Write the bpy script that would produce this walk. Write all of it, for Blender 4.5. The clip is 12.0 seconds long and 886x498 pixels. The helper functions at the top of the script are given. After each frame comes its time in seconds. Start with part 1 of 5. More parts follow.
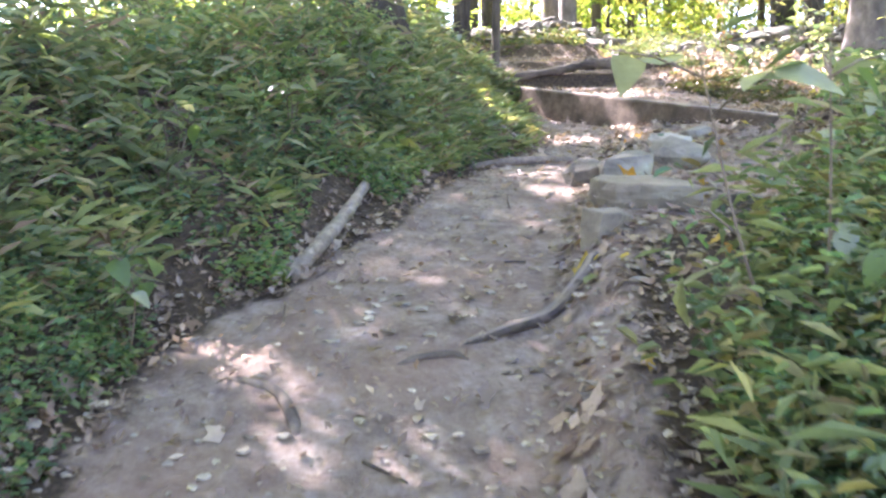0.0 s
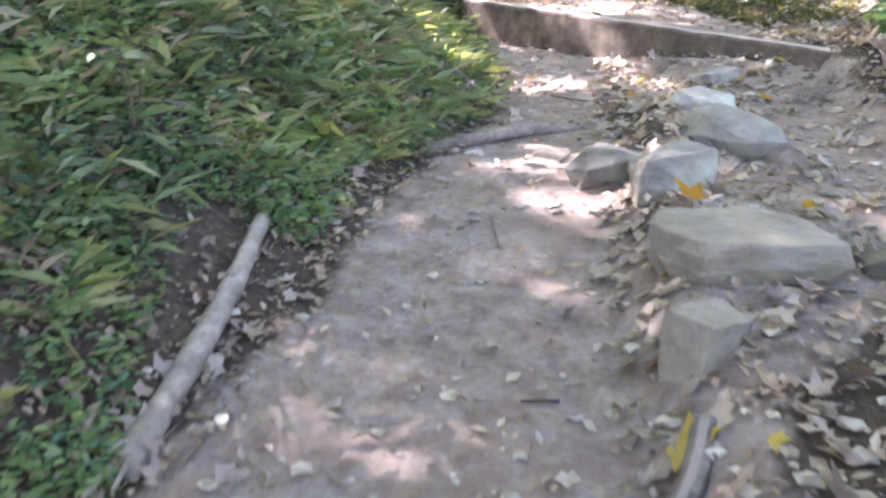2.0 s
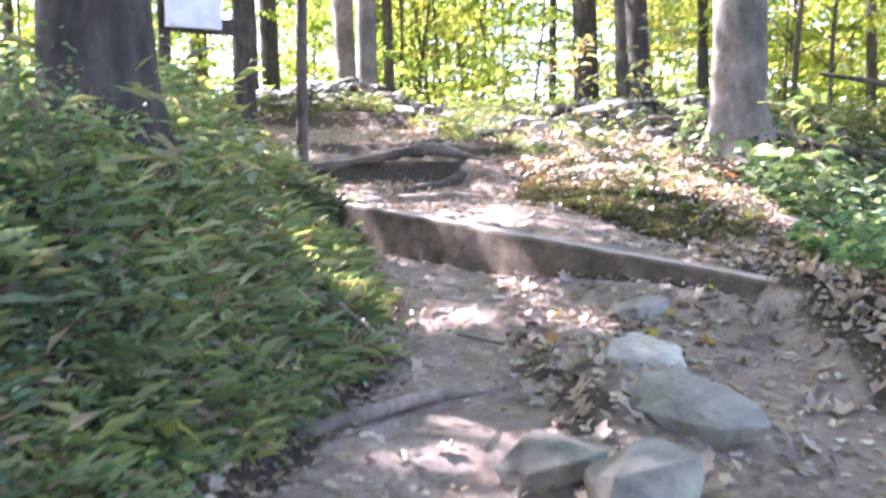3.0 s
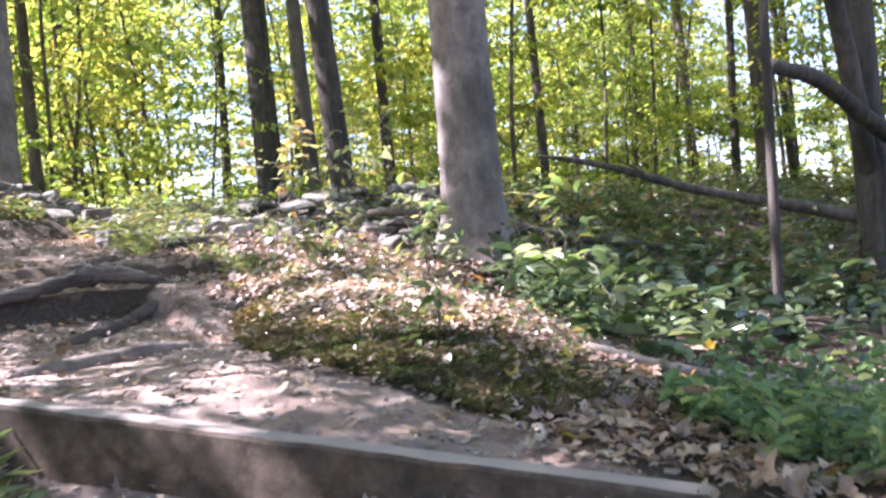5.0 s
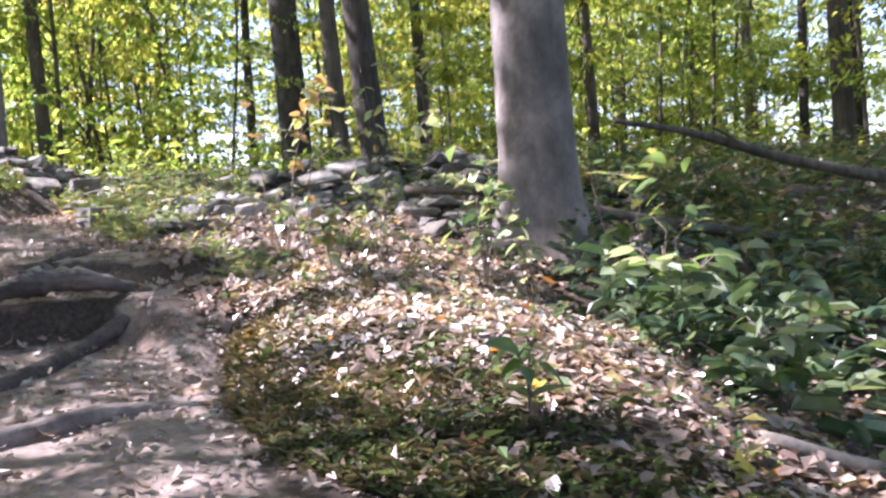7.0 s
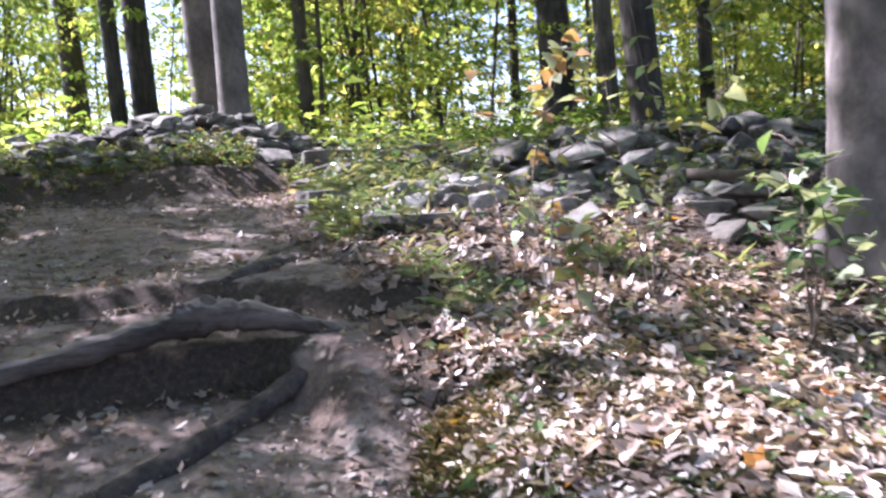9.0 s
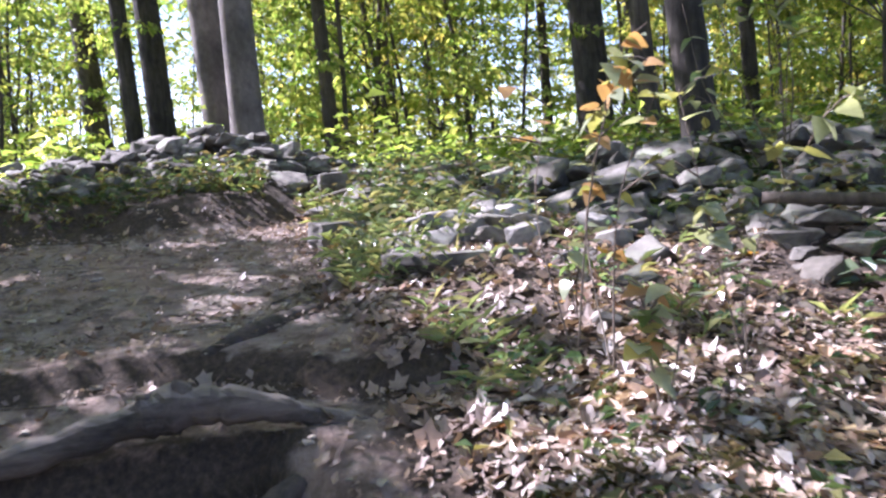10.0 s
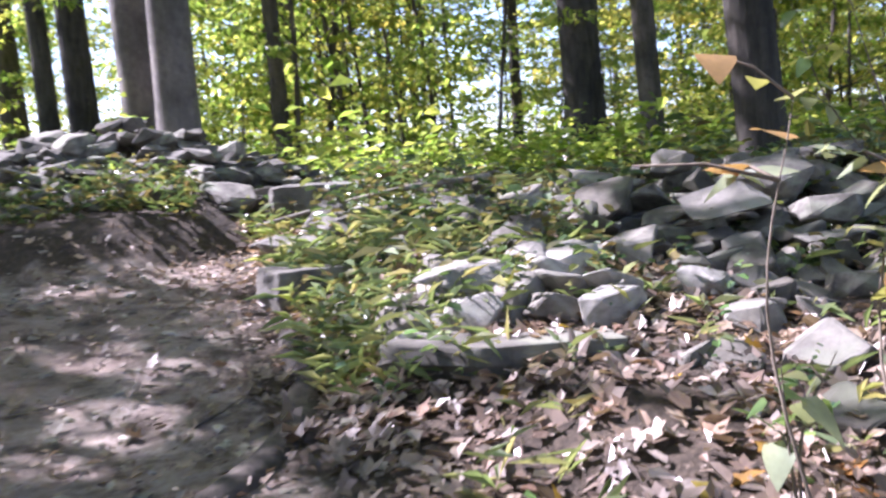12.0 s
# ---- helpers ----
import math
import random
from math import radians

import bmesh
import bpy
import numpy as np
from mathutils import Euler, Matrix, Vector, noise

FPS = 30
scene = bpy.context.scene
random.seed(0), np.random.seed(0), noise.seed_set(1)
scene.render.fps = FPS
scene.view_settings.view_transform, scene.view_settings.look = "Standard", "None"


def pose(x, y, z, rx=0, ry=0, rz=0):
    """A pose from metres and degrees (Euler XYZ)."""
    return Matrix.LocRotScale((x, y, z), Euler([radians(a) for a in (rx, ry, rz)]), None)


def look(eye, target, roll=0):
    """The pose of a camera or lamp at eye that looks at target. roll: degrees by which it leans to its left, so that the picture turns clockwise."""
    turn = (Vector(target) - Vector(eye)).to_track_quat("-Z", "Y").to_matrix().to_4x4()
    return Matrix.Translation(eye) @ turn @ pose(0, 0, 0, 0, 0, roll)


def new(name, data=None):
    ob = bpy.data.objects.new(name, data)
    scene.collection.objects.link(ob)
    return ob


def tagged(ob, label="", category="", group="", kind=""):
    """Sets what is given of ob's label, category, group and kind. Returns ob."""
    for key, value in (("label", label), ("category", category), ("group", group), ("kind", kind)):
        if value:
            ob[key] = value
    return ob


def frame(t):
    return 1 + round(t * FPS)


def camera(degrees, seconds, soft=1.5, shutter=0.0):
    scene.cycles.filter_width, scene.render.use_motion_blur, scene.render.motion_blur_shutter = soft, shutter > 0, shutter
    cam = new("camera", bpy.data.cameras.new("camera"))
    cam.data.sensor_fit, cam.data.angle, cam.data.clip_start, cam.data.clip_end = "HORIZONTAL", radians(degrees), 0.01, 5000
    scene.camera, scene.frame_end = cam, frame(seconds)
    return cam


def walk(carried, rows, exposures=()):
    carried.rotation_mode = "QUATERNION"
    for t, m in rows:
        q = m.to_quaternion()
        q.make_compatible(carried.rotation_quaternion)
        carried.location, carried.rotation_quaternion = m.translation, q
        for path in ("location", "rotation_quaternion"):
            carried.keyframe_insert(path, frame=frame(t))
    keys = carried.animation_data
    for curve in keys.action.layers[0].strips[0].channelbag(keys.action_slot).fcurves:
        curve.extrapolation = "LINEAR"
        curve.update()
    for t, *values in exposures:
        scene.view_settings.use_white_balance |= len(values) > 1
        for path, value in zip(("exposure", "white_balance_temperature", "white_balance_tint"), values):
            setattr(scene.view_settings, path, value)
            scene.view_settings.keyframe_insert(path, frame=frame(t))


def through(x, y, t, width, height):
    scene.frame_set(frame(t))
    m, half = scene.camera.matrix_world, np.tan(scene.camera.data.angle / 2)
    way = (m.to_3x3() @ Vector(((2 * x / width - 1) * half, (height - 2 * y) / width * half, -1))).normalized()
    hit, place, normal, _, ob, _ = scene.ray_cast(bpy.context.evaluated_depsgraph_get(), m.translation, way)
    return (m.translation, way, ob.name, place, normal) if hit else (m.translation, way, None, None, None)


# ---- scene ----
cam = camera(51.3, 12.0, soft=2.4, shutter=0.4)
METRES, EYE, TILT, LEAN, TURN = 10.5, 1.35, -6.0, 0.0, 0.0
ROWS = [
    (0.0, 0.0, 0.0, 0.0, 0.0, 0.0, -0.0),
    (0.5, -0.0079, 0.0376, 0.0122, -2.03, 0.61, -0.65),
    (1.0, -0.0111, 0.0808, 0.0262, -5.92, -2.3, -0.92),
    (1.5, -0.0096, 0.1238, 0.0409, -5.31, -4.79, -0.06),
    (2.0, -0.0108, 0.1665, 0.0539, -5.7, -7.54, 1.35),
    (2.5, -0.0086, 0.2114, 0.0708, -11.93, -2.39, 1.31),
    (3.0, -0.0071, 0.2448, 0.0858, -13.68, 2.35, 1.8),
    (3.5, -0.011, 0.2834, 0.0962, -19.83, 3.79, 6.03),
    (5.5, 0.0409, 0.4382, 0.1477, -34.57, 5.92, 7.25),
    (6.0, 0.0585, 0.4661, 0.1594, -33.35, 6.64, 5.77),
    (6.5, 0.0753, 0.5037, 0.1675, -32.83, 4.78, 6.68),
    (7.0, 0.0967, 0.5416, 0.1732, -31.55, 3.13, 7.11),
    (7.5, 0.1167, 0.5769, 0.1809, -28.78, 0.97, 4.16),
    (9.5, 0.1777, 0.6994, 0.2263, -13.15, 1.68, 6.28),
    (10.0, 0.1862, 0.7372, 0.2352, -13.03, 1.91, 6.4),
    (10.5, 0.188, 0.7745, 0.2418, -12.58, 2.26, 5.92),
    (11.0, 0.1878, 0.8201, 0.2505, -12.77, 2.14, 5.23),
    (11.5, 0.1929, 0.8691, 0.2602, -12.85, 1.65, 6.26),
    (12.0, 0.2022, 0.9117, 0.2696, -16.42, 1.23, 5.91),
]
walk(cam, [(t, pose(0, 0, EYE, TILT, LEAN, TURN) @ pose(METRES * x, METRES * y, METRES * z, 90 + pitch, roll, yaw)) for t, x, y, z, yaw, pitch, roll in ROWS],
     exposures=[(0.0, 3.68, 6050, 33), (1.5, 3.85, 6100, 34), (3.0, 3.52, 5750, 35), (5.5, 2.53, 5800, 35), (7.5, 2.27, 5650, 34), (9.5, 1.98, 5450, 34), (12.0, 2.05, 5500, 34)])

# ---- world, sun ----
SUN_AZ, SUN_EL = 50.0, 44.0      # degrees to the left of +y, and above the horizon
world = bpy.data.worlds.new("sky")
scene.world = world
world.use_nodes = True
wn = world.node_tree.nodes
sky = wn.new("ShaderNodeTexSky")
sky.sky_type = "NISHITA"
sky.sun_disc = False
sky.sun_elevation = radians(SUN_EL)
sky.sun_rotation = radians(-SUN_AZ)
world.node_tree.links.new(sky.outputs["Color"], wn["Background"].inputs["Color"])
wn["Background"].inputs["Strength"].default_value = 0.095
sun = new("sun", bpy.data.lights.new("sun", "SUN"))
sun.data.energy, sun.data.angle, sun.data.color = 5.0, radians(0.6), (1.0, 0.95, 0.87)
sun_dir = Vector((-math.sin(radians(SUN_AZ)) * math.cos(radians(SUN_EL)), math.cos(radians(SUN_AZ)) * math.cos(radians(SUN_EL)), math.sin(radians(SUN_EL))))
sun.matrix_world = look(sun_dir * 80, (0, 0, 0))

# ---- materials ----


def material(name, rough=0.8):
    m = bpy.data.materials.new(name)
    m.use_nodes = True
    b = m.node_tree.nodes["Principled BSDF"]
    b.inputs["Roughness"].default_value = rough
    return m, m.node_tree.nodes, m.node_tree.links, b


def ramp(n, stops):
    r = n.new("ShaderNodeValToRGB")
    while len(r.color_ramp.elements) < len(stops):
        r.color_ramp.elements.new(0.5)
    for e, (p, c) in zip(r.color_ramp.elements, stops):
        e.position, e.color = p, (*c, 1)
    return r


def tex(n, l, scale, detail=6.0, rough=0.6, coords="Object", stretch=None):
    co = n.new("ShaderNodeTexCoord")
    t = n.new("ShaderNodeTexNoise")
    t.inputs["Scale"].default_value, t.inputs["Detail"].default_value, t.inputs["Roughness"].default_value = scale, detail, rough
    src = co.outputs[coords]
    if stretch:
        mp = n.new("ShaderNodeMapping")
        mp.inputs["Scale"].default_value = stretch
        l.new(src, mp.inputs["Vector"])
        src = mp.outputs["Vector"]
    l.new(src, t.inputs["Vector"])
    return t


def mixer(n, l, fac, a, b, mode="MIX"):
    m = n.new("ShaderNodeMix")
    m.data_type, m.blend_type = "RGBA", mode
    for sock, v in ((m.inputs[0], fac), (m.inputs[6], a), (m.inputs[7], b)):
        if isinstance(v, (int, float)):
            sock.default_value = v
        elif isinstance(v, tuple):
            sock.default_value = (*v, 1)
        else:
            l.new(v, sock)
    return m.outputs[2]


def bump(n, l, b, height, strength, distance):
    k = n.new("ShaderNodeBump")
    k.inputs["Strength"].default_value, k.inputs["Distance"].default_value = strength, distance
    l.new(height, k.inputs["Height"])
    l.new(k.outputs["Normal"], b.inputs["Normal"])


def ground_material():
    m, n, l, b = material("forest_ground", 0.95)
    at = n.new("ShaderNodeAttribute")
    at.attribute_name = "dirt"
    big = tex(n, l, 1.3, 5)
    fine = tex(n, l, 38, 8, 0.7)
    mid = tex(n, l, 7, 6)
    dirt_a = ramp(n, [(0.3, (0.225, 0.17, 0.14)), (0.5, (0.37, 0.30, 0.255)), (0.72, (0.52, 0.445, 0.39))])
    l.new(mid.outputs["Fac"], dirt_a.inputs["Fac"])
    dirt_g = ramp(n, [(0.35, (0.55, 0.5, 0.46)), (0.65, (1.0, 1.0, 1.0))])
    l.new(fine.outputs["Fac"], dirt_g.inputs["Fac"])
    dirt = mixer(n, l, 0.75, dirt_a.outputs["Color"], dirt_g.outputs["Color"], "MULTIPLY")
    red = ramp(n, [(0.45, (0, 0, 0)), (0.62, (1, 1, 1))])
    l.new(big.outputs["Fac"], red.inputs["Fac"])
    dirt = mixer(n, l, red.outputs["Color"], dirt, mixer(n, l, 0.5, dirt, (0.30, 0.20, 0.15)))
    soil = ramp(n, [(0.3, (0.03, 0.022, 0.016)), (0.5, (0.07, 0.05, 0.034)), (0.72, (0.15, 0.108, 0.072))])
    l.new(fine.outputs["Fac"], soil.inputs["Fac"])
    add = n.new("ShaderNodeMath")
    add.operation = "MULTIPLY_ADD"
    l.new(mid.outputs["Fac"], add.inputs[0])
    add.inputs[1].default_value = 1.2
    l.new(at.outputs["Fac"], add.inputs[2])
    sharp = ramp(n, [(0.92, (0, 0, 0)), (1.22, (1, 1, 1))])
    half = n.new("ShaderNodeMath")
    half.operation = "MULTIPLY"
    half.inputs[1].default_value = 0.9
    l.new(add.outputs[0], half.inputs[0])
    l.new(half.outputs[0], sharp.inputs["Fac"])
    sharp.color_ramp.elements[0].position, sharp.color_ramp.elements[1].position = 0.72, 0.98
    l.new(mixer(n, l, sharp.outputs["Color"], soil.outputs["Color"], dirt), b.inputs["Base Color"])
    both = n.new("ShaderNodeMath")
    both.operation = "ADD"
    l.new(mid.outputs["Fac"], both.inputs[0])
    l.new(fine.outputs["Fac"], both.inputs[1])
    # rounded lumps of trodden clay and sunk cobbles
    lump = n.new("ShaderNodeTexVoronoi")
    lump.feature = "SMOOTH_F1"
    lump.inputs["Scale"].default_value = 13
    place = n.new("ShaderNodeTexCoord")
    l.new(place.outputs["Object"], lump.inputs["Vector"])
    sunk = n.new("ShaderNodeMath")
    sunk.operation = "MULTIPLY_ADD"
    l.new(lump.outputs["Distance"], sunk.inputs[0])
    sunk.inputs[1].default_value = -0.9
    l.new(both.outputs[0], sunk.inputs[2])
    bump(n, l, b, sunk.outputs[0], 0.8, 0.04)
    return m


def stone_material(name, dark, light, lichen):
    m, n, l, b = material(name, 0.88)
    a, f, g = tex(n, l, 5, 7), tex(n, l, 45, 6, 0.7), tex(n, l, 2.2, 3)
    base = ramp(n, [(0.3, dark), (0.7, light)])
    l.new(a.outputs["Fac"], base.inputs["Fac"])
    gr = ramp(n, [(0.3, (0.6, 0.6, 0.6)), (0.7, (1, 1, 1))])
    l.new(f.outputs["Fac"], gr.inputs["Fac"])
    col = mixer(n, l, 0.7, base.outputs["Color"], gr.outputs["Color"], "MULTIPLY")
    li = ramp(n, [(0.55, (0, 0, 0)), (0.66, (1, 1, 1))])
    l.new(g.outputs["Fac"], li.inputs["Fac"])
    col = mixer(n, l, li.outputs["Color"], col, mixer(n, l, 0.55, col, lichen))
    info = n.new("ShaderNodeObjectInfo")
    var = ramp(n, [(0.0, (0.50, 0.47, 0.42)), (0.4, (0.85, 0.83, 0.80)), (0.75, (1.0, 1.0, 0.97)), (1.0, (1.45, 1.42, 1.36))])
    geo = n.new("ShaderNodeNewGeometry")
    both = n.new("ShaderNodeMath")
    both.operation = "ADD"
    l.new(info.outputs["Random"], both.inputs[0])
    l.new(geo.outputs["Random Per Island"], both.inputs[1])
    one = n.new("ShaderNodeMath")
    one.operation = "FRACT"
    l.new(both.outputs[0], one.inputs[0])
    l.new(one.outputs[0], var.inputs["Fac"])
    l.new(mixer(n, l, 1.0, col, var.outputs["Color"], "MULTIPLY"), b.inputs["Base Color"])
    bump(n, l, b, f.outputs["Fac"], 0.5, 0.012)
    return m


def bark_material(name, dark, light, furrow=14.0, depth=0.02, stretch=(1, 1, 0.16), dusty_lit_top=None):
    m, n, l, b = material(name, 0.92)
    a = tex(n, l, furrow, 6, 0.65, stretch=stretch)
    g = tex(n, l, 1.1, 4)
    base = ramp(n, [(0.32, dark), (0.68, light)])
    l.new(a.outputs["Fac"], base.inputs["Fac"])
    patch = ramp(n, [(0.36, (0.55, 0.56, 0.54)), (0.5, (0.95, 0.94, 0.92)), (0.66, (1.25, 1.2, 1.15))])
    l.new(g.outputs["Fac"], patch.inputs["Fac"])
    col = mixer(n, l, 1.0, base.outputs["Color"], patch.outputs["Color"], "MULTIPLY")
    # blotches of lichen and stain
    spot = tex(n, l, 4.5, 5, 0.7)
    mask = ramp(n, [(0.5, (0, 0, 0)), (0.62, (1, 1, 1))])
    l.new(spot.outputs["Fac"], mask.inputs["Fac"])
    col = mixer(n, l, mask.outputs["Color"], col, mixer(n, l, 0.45, col, tuple(0.5 * c for c in dark)))
    if dusty_lit_top:      # upward faces paler: trodden earth, plus light from above put into the colour
        geo = n.new("ShaderNodeNewGeometry")
        sep = n.new("ShaderNodeSeparateXYZ")
        l.new(geo.outputs["True Normal"], sep.inputs[0])
        up = ramp(n, [(0.6, (0, 0, 0)), (0.85, (0.85, 0.85, 0.85))])
        l.new(sep.outputs["Z"], up.inputs["Fac"])
        col = mixer(n, l, up.outputs["Color"], col, dusty_lit_top)
    l.new(col, b.inputs["Base Color"])
    bump(n, l, b, a.outputs["Fac"], 0.8, depth)
    return m


def leaf_material(name, colours, through=0.45, rough=0.5, tints=None):
    """Leaves: each one takes its own colour, and lets part of the light through."""
    m, n, l, b = material(name, rough)
    geo = n.new("ShaderNodeNewGeometry")
    r = ramp(n, [(i / max(1, len(colours) - 1), c) for i, c in enumerate(colours)])
    l.new(geo.outputs["Random Per Island"], r.inputs["Fac"])
    f = tex(n, l, 60, 3)
    v = ramp(n, [(0.3, (0.75, 0.75, 0.75)), (0.7, (1.1, 1.1, 1.1))])
    l.new(f.outputs["Fac"], v.inputs["Fac"])
    col = mixer(n, l, 0.6, r.outputs["Color"], v.outputs["Color"], "MULTIPLY")
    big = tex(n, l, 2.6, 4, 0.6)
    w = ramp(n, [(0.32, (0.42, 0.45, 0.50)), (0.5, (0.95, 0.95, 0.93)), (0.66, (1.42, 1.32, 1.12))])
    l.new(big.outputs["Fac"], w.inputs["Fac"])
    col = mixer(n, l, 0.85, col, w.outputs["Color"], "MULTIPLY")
    if tints:      # each crown has a hue of its own
        own = n.new("ShaderNodeObjectInfo")
        hue = ramp(n, [(i / (len(tints) - 1), c) for i, c in enumerate(tints)])
        l.new(own.outputs["Random"], hue.inputs["Fac"])
        col = mixer(n, l, 1.0, col, hue.outputs["Color"], "MULTIPLY")
    l.new(col, b.inputs["Base Color"])
    if through > 0:
        t = n.new("ShaderNodeBsdfTranslucent")
        bright = mixer(n, l, 1.0, col, (1.75, 1.68, 1.05), "MULTIPLY")
        l.new(bright, t.inputs["Color"])
        mx = n.new("ShaderNodeMixShader")
        mx.inputs[0].default_value = through
        l.new(b.outputs[0], mx.inputs[1])
        l.new(t.outputs[0], mx.inputs[2])
        l.new(mx.outputs[0], n["Material Output"].inputs["Surface"])
    return m


GROUND = ground_material()
STONE = stone_material("fieldstone", (0.075, 0.068, 0.058), (0.30, 0.28, 0.245), (0.27, 0.30, 0.22))
STONE_PALE = stone_material("pale_fieldstone", (0.20, 0.185, 0.165), (0.46, 0.435, 0.40), (0.34, 0.35, 0.29))
STONE_WARM = stone_material("sandstone", (0.30, 0.26, 0.21), (0.58, 0.52, 0.44), (0.38, 0.37, 0.31))
BARK_GREY = bark_material("smooth_grey_bark", (0.115, 0.10, 0.09), (0.255, 0.225, 0.205), 9, 0.014, (1, 1, 0.5))
BARK_DARK = bark_material("furrowed_dark_bark", (0.028, 0.024, 0.02), (0.10, 0.085, 0.07), 16, 0.03)
BARK_MID = bark_material("brown_bark", (0.05, 0.042, 0.033), (0.15, 0.125, 0.10), 16, 0.02)
ROOT_BARK = bark_material("root_bark", (0.035, 0.029, 0.024), (0.125, 0.10, 0.083), 24, 0.012, (1, 1, 1))
DUSTY_ROOT = bark_material("dusty_root_bark", (0.13, 0.105, 0.088), (0.29, 0.24, 0.205), 22, 0.012, (1, 1, 1))
STICK_BARK = bark_material("weathered_stick_wood", (0.16, 0.135, 0.11), (0.36, 0.32, 0.27), 20, 0.01, (1, 1, 1))
# the paler top colour imitates a lit rim along the root
GNARLED = bark_material("gnarled_root_wood", (0.04, 0.033, 0.027), (0.18, 0.148, 0.125), 18, 0.02, (0.2, 1, 1), (0.27, 0.225, 0.19))
TIMBER = bark_material("weathered_timber", (0.075, 0.056, 0.04), (0.19, 0.15, 0.115), 14, 0.006, (0.12, 1, 1), (0.34, 0.29, 0.255))
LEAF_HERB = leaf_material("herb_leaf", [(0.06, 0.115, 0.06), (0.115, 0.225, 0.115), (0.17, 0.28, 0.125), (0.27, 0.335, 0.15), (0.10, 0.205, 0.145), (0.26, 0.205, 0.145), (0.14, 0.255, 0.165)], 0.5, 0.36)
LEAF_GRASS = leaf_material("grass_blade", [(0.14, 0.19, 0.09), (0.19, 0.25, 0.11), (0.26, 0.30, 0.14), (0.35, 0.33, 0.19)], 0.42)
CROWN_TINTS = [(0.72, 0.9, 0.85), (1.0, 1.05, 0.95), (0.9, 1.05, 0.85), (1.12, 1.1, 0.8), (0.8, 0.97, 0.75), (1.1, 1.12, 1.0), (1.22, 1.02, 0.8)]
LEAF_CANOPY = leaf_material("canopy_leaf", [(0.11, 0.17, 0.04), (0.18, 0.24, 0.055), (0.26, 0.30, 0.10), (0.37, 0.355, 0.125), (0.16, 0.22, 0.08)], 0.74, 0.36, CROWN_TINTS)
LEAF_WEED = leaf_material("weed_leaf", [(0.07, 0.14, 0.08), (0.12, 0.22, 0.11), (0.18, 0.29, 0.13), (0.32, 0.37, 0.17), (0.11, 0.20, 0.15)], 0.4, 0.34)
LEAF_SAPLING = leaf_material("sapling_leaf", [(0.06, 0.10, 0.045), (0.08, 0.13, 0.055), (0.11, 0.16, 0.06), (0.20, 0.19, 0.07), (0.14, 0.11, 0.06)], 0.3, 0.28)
# dark green leaves, darkened further to stand in for shade on the slope
LEAF_SLOPE_SHADED = leaf_material("shaded_slope_leaf", [(0.035, 0.065, 0.035), (0.055, 0.10, 0.05), (0.085, 0.13, 0.06), (0.18, 0.23, 0.14), (0.05, 0.085, 0.055)], 0.25, 0.26)
LEAF_AUTUMN = leaf_material("autumn_leaf", [(0.42, 0.30, 0.04), (0.40, 0.16, 0.04), (0.48, 0.40, 0.07), (0.35, 0.09, 0.04)], 0.4)
DEAD_STEM = leaf_material("dead_stem", [(0.16, 0.11, 0.075), (0.24, 0.18, 0.12), (0.33, 0.27, 0.18)], 0.15, 0.7)
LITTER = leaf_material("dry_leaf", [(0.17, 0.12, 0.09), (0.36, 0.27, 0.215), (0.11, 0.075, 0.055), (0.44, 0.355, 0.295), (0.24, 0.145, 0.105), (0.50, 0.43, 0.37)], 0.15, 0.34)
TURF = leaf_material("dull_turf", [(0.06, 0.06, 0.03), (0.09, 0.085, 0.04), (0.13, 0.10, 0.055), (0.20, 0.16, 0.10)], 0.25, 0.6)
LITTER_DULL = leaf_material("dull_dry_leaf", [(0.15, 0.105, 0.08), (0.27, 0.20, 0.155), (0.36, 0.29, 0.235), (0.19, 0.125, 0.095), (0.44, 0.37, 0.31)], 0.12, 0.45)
# paler leaf colour paints the sun patch on top of the mound
LITTER_SUNLIT = leaf_material("sunlit_leaf", [(0.40, 0.32, 0.27), (0.56, 0.49, 0.43), (0.66, 0.60, 0.54), (0.50, 0.40, 0.33), (0.30, 0.22, 0.17)], 0.15, 0.4)
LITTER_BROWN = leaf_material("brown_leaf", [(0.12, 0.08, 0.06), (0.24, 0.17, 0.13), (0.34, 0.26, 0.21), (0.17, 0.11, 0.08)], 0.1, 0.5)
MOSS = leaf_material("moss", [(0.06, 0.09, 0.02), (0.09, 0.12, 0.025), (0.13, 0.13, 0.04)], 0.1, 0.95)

# ---- lie of the land ----


def vnoise(x, y, seed=0):
    """Smooth value noise, -1 to 1."""
    x, y = np.asarray(x, float), np.asarray(y, float)
    xi, yi = np.floor(x), np.floor(y)
    fx, fy = x - xi, y - yi
    fx, fy = fx * fx * (3 - 2 * fx), fy * fy * (3 - 2 * fy)

    def h(a, b):
        v = np.sin(a * 127.1 + b * 311.7 + seed * 74.7) * 43758.5453
        return (v - np.floor(v)) * 2 - 1
    return (h(xi, yi) * (1 - fx) + h(xi + 1, yi) * fx) * (1 - fy) + (h(xi, yi + 1) * (1 - fx) + h(xi + 1, yi + 1) * fx) * fy


def smooth(a, b, v):
    t = np.clip((v - a) / (b - a), 0, 1)
    return t * t * (3 - 2 * t)


